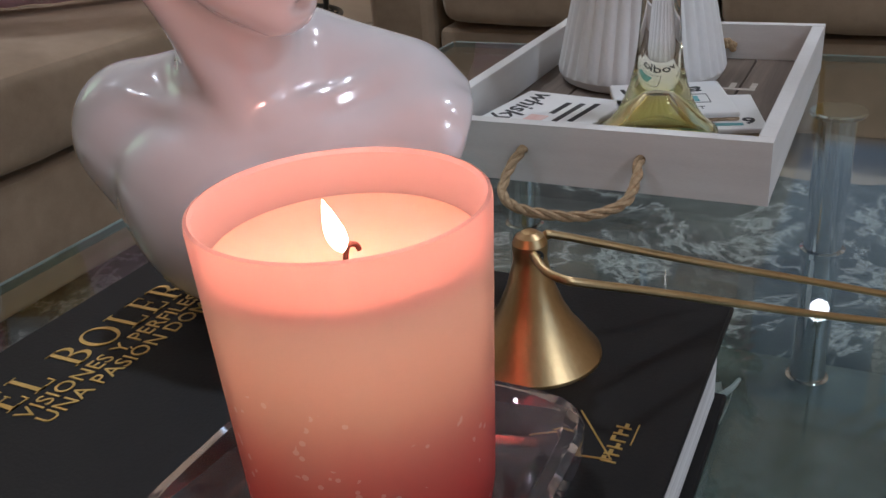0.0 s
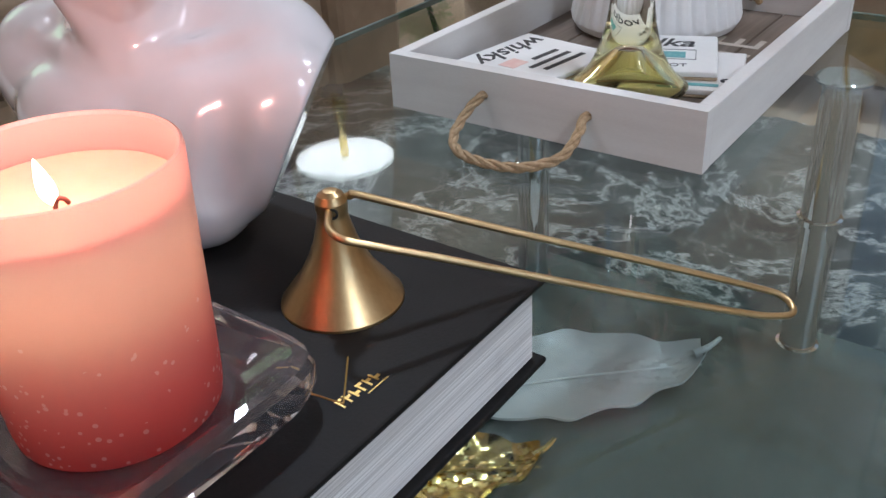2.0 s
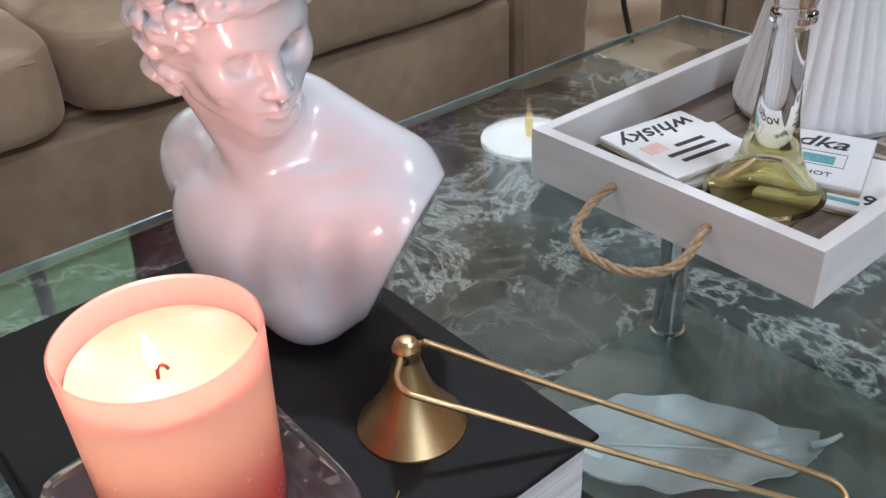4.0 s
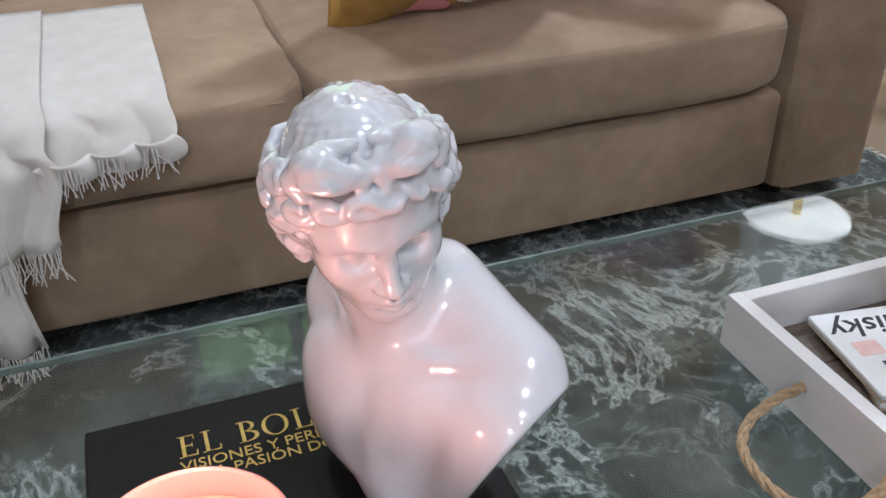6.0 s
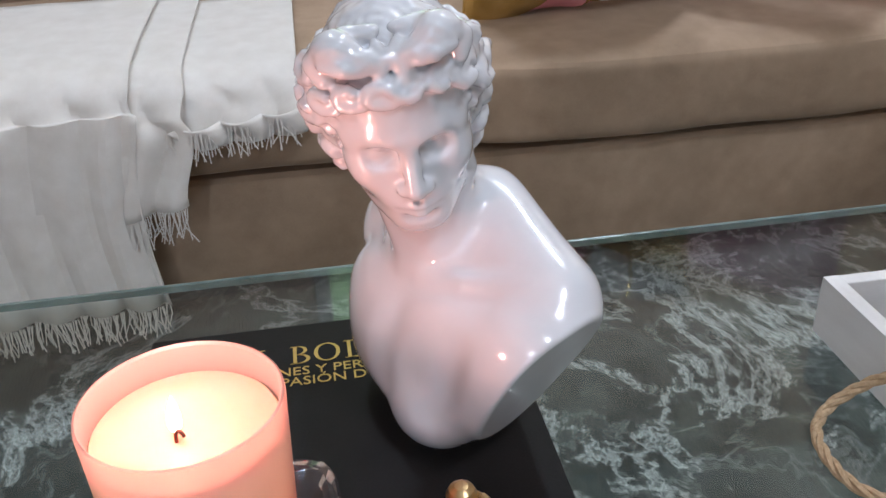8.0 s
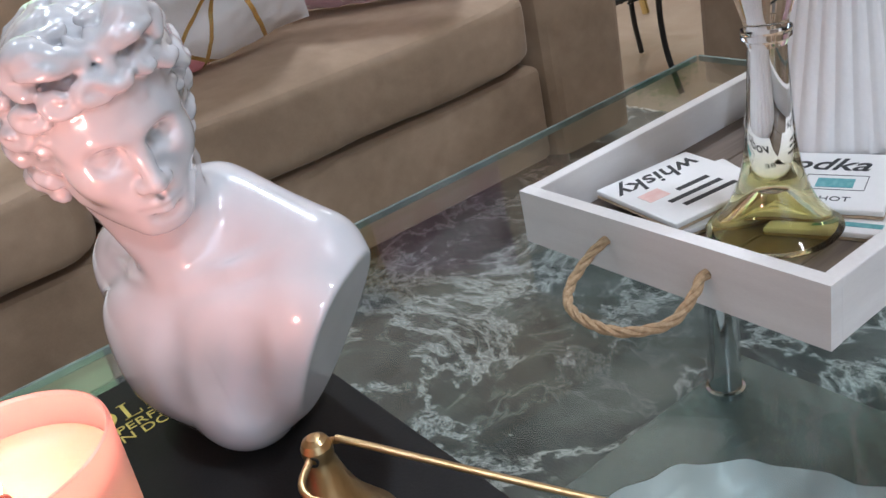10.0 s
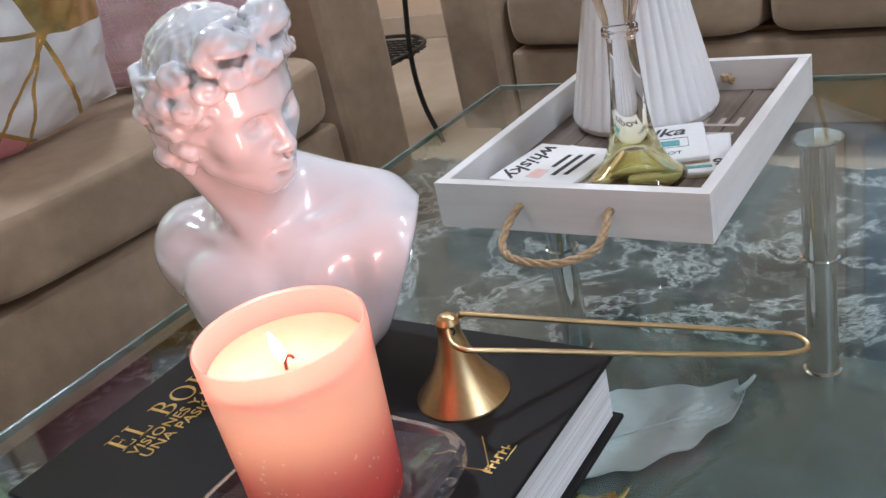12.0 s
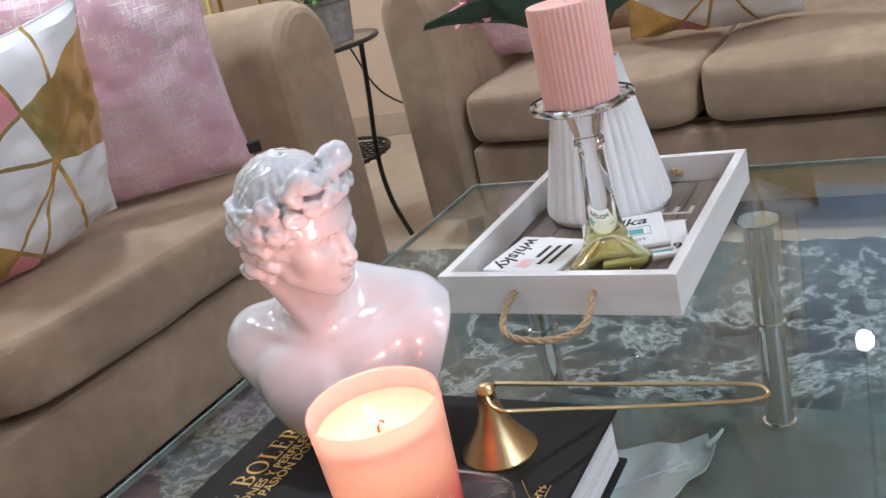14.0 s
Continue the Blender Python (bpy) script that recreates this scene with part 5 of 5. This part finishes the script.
    # head: u forward, v to the figure's left, w up, from the bridge of the nose
    turned = np.array((Matrix.Rotation(radians(-2), 3, "Z") @ Matrix.Rotation(radians(14), 3, "Y") @ Matrix.Rotation(radians(8), 3, "X")).transposed())
    H = Frame((0.0105, 0.0055, 0.1805), turned)
    h = np.full(tuple(n), 1.0, np.float32)
    H.ell(h, (-0.040, 0, 0.010), (0.0400, 0.0330, 0.038), 0.01)
    H.ell(h, (-0.0245, 0, 0.010), (0.0250, 0.0290, 0.030), 0.012)
    H.ell(h, (-0.0235, 0, -0.014), (0.0230, 0.0270, 0.030), 0.012)
    H.ell(h, (-0.0210, 0, -0.034), (0.0195, 0.0205, 0.0185), 0.012)
    H.ell(h, (-0.0085, 0, -0.0460), (0.0075, 0.0100, 0.0070), 0.009)
    H.ell(h, (-0.0075, 0, -0.0300), (0.0085, 0.0140, 0.0110), 0.009)
    for s in (-1, 1):
        H.rod(h, [(-0.012, s * 0.006, -0.047), (-0.034, s * 0.0225, -0.033), (-0.042, s * 0.0265, -0.012)], 0.0075, 0.010)
        H.ell(h, (-0.0150, s * 0.0185, -0.0150), (0.0115, 0.0095, 0.0110), 0.010)
        H.rod(h, [(-0.0010, s * 0.0050, 0.0050), (-0.0045, s * 0.0140, 0.0065), (-0.0130, s * 0.0235, 0.0030)], 0.0034, 0.007)
        H.ell(h, (0.0010, s * 0.0125, -0.0040), (0.0085, 0.0085, 0.0058), 0.005, True)
        H.ell(h, (-0.0112, s * 0.0135, -0.0042), (0.0075, 0.0080, 0.0060), 0.0015)
        H.rod(h, [(-0.0055, s * 0.0070, -0.0025), (-0.0032, s * 0.0125, -0.0002), (-0.0095, s * 0.0205, -0.0020)], 0.0013, 0.0012)
        H.rod(h, [(-0.0060, s * 0.0075, -0.0060), (-0.0045, s * 0.0130, -0.0080), (-0.0095, s * 0.0195, -0.0060)], 0.0011, 0.0014)
        H.ell(h, (0.0018, s * 0.0058, -0.0215), (0.0050, 0.0032, 0.0034), 0.0022)
        H.ell(h, (0.0035, s * 0.0032, -0.0250), (0.0030, 0.0015, 0.0012), 0.001, True)
        H.rod(h, [(0.0030, s * 0.0018, -0.0318), (-0.0022, s * 0.0105, -0.0345)], (0.0026, 0.0012), 0.0018)
        H.rod(h, [(0.0024, s * 0.0015, -0.0372), (-0.0024, s * 0.0095, -0.0350)], (0.0031, 0.0013), 0.0018)
    H.rod(h, [(-0.0015, 0, 0.0060), (0.0010, 0, -0.0060), (0.0062, 0, -0.0195)], (0.0036, 0.0042), 0.0035)
    H.ell(h, (0.0062, 0, -0.0205), (0.0044, 0.0042, 0.0040), 0.003)
    H.rod(h, [(0.0018, 0, -0.0255), (0.0030, 0, -0.0300)], 0.0012, 0.002, True)
    H.rod(h, [(0.0064, -0.0030, -0.0345), (0.0064, 0.0030, -0.0345)], 0.0014, 0.0014, True)
    for s in (-1, 1):
        H.rod(h, [(0.0064, s * 0.0030, -0.0345), (0.0005, s * 0.0112, -0.0350)], 0.0013, 0.0014, True)
    H.ell(h, (0.0025, 0, -0.0410), (0.0045, 0.0080, 0.0022), 0.004, True)
    f[:] = smin(f, h, 0.009)

    # hair: a close cap, swept sides, two rows of curls round the brow and a knot on either side of the top
    g = np.full(tuple(n), 1.0, np.float32)
    H.ell(g, (-0.041, 0, 0.0115), (0.0425, 0.0350, 0.0390), 0.01)
    H.ell(g, (-0.060, 0, -0.012), (0.0225, 0.0265, 0.0230), 0.012)
    for s in (-1, 1):
        H.ell(g, (-0.042, s * 0.028, -0.002), (0.0190, 0.0125, 0.0180), 0.010)
        H.ell(g, (-0.056, s * 0.029, -0.013), (0.0140, 0.0110, 0.0130), 0.006)
    rnd = random.Random(21)

    def skull(az, w, out=0.0):
        """A point over the cap: az from the brow towards an ear (signed degrees), at a height."""
        a = radians(az)
        q = math.sqrt(max(0.02, 1 - ((w - 0.0115) / 0.0395) ** 2))
        return (-0.041 + (0.0425 * q + out) * math.cos(a), (0.0355 * q + out) * math.sin(a), w)

    # strands combed from the crown down to the band of curls
    for k in range(30):
        az = -174 + 12 * k + rnd.uniform(-3, 3)
        pts = [skull(az + 6 * math.sin(1.3 * i + k), 0.0115 + 0.0395 * math.cos(radians(9 + 15 * i)), -0.0012 + 0.0006 * math.sin(1.9 * i + k)) for i in range(6)]
        H.rod(g, pts, 0.0027, 0.0022, taper=0.3)
    # wavy tresses swept back over the ears to the nape
    for s in (-1, 1):
        for k in range(10):
            pts = []
            for i in range(10):
                t = i / 9
                az = 42 + 3 * k + (112 - 3 * k) * t
                w = 0.029 - 0.0046 * k - 0.010 * t + 0.0030 * math.sin(t * 17 + k * 2.4)
                pts.append(skull(s * az, w, 0.0010 + 0.0026 * math.sin(t * 19 + k * 2.3) + 0.004 * math.sin(math.pi * t)))
            H.rod(g, pts, 0.0035, 0.0016, taper=0.3)
    # curls: short spirals
    def curl(c, size, r, way, lean=0.0, turns=5.4):
        c = np.array(c)
        out = c - np.array((-0.045, 0.0, 0.012))
        out = out / np.linalg.norm(out)
        side = np.cross((0, 0, 1), out)
        side = side / np.linalg.norm(side)
        up = np.cross(out, side)
        pts = []
        for i in range(8):
            a = way * (lean + turns * i / 7)
            q = size * (1.08 - 0.085 * i)
            pts.append(tuple(c + side * q * 1.15 * math.cos(a) + up * q * 0.80 * math.sin(a) + out * 0.0006 * i))
        H.ell(g, tuple(c - out * 0.0012), (size * 0.85, size * 0.85, size * 0.78), 0.003)
        H.rod(g, pts, r, 0.0024, taper=0.35)

    for s in (-1, 1):
        for az, w, out in ((10, 0.0300, 0.0040), (31, 0.0290, 0.0048), (52, 0.0245, 0.0050), (70, 0.0140, 0.0050)):
            curl(skull(s * (az + rnd.uniform(-2, 2)), w, out), 0.0066, 0.0036, s, rnd.uniform(-0.6, 0.6))
        for az, w, out in ((20, 0.0415, 0.0050), (46, 0.0390, 0.0060), (70, 0.0310, 0.0055), (88, 0.0150, 0.0050)):
            curl(skull(s * (az + rnd.uniform(-3, 3)), w, out), 0.0072, 0.0040, -s, rnd.uniform(0.5, 1.8))
        for az, w, out in ((90, -0.0030, 0.0055), (102, -0.0170, 0.0060), (114, 0.0000, 0.0065), (124, -0.0170, 0.0075), (140, -0.0060, 0.0065), (150, -0.0210, 0.0085), (168, -0.0120, 0.0070)):
            curl(skull(s * az, w, out), 0.0072, 0.0042, s, rnd.uniform(0, 3))
        H.ell(g, (-0.050, s * 0.027, -0.021), (0.0150, 0.0105, 0.0130), 0.006)
        for u, v, w in ((-0.040, 0.034, -0.018), (-0.052, 0.036, -0.024), (-0.062, 0.031, -0.030), (-0.046, 0.031, -0.031)):
            curl((u, s * v, w), 0.0068, 0.0042, s, rnd.uniform(0, 3))
        # the knot: a thick looped roll standing over the brow
        H.rod(g, [(-0.004, s * 0.005, 0.0425), (-0.003, s * 0.012, 0.0455), (-0.006, s * 0.020, 0.0500), (-0.011, s * 0.0260, 0.0480), (-0.012, s * 0.031, 0.0430), (-0.009, s * 0.029, 0.0370)], 0.0060, 0.003, taper=0.2)
        H.ell(g, (-0.009, s * 0.0215, 0.0490), (0.0088, 0.0090, 0.0086), 0.004)
        H.rod(g, [(-0.001, s * 0.010, 0.0420), (0.001, s * 0.018, 0.0450), (-0.003, s * 0.027, 0.0455)], 0.0040, 0.0016, taper=0.3)
        H.rod(g, [(-0.003, s * 0.016, 0.0490), (-0.003, s * 0.021, 0.0520), (-0.008, s * 0.028, 0.0490)], 0.0016, 0.002, True)
        H.rod(g, [(-0.012, s * 0.004, 0.0530), (-0.014, s * 0.012, 0.0515), (-0.016, s * 0.019, 0.0525)], 0.0038, 0.002, taper=0.3)
    for s in (-1, 1):
        H.rod(g, [(-0.004, s * 0.002, 0.0330), (-0.0015, s * 0.0050, 0.0385), (-0.0035, s * 0.0015, 0.0440), (-0.0075, s * 0.0045, 0.0485)], 0.0034, 0.0014, taper=0.2)
    g += (0.00030 * np.sin(x * 620 + 3 * np.sin(z * 230)) * np.cos(z * 540 + 2.5 * np.sin(y * 310))).astype(np.float32)
    # the brow and cheeks stay bare
    H.ell(g, (0.004, 0, -0.012), (0.0255, 0.0265, 0.0335), 0.003, True)
    for s in (-1, 1):
        H.ell(g, (-0.012, s * 0.022, -0.016), (0.0130, 0.0130, 0.0240), 0.003, True)
    f[:] = smin(f, g, 0.0022)
    verts, quads = surface_net(f, lo, step)
    me = bpy.data.meshes.new("bust_statue")
    me.from_pydata(verts.tolist(), [], quads.tolist())
    return me


me = bust_mesh()
me.materials.append(GLAZE)
me.polygons.foreach_set("use_smooth", [True] * len(me.polygons))
bust = tagged(new("bust_statue", me), "glossy white glazed ceramic bust standing on the book", "statue")
bust.matrix_world = pose(0.030, 0.293, ZB)
sm = bust.modifiers.new("smooth", "SMOOTH")
sm.factor, sm.iterations = 0.5, 3
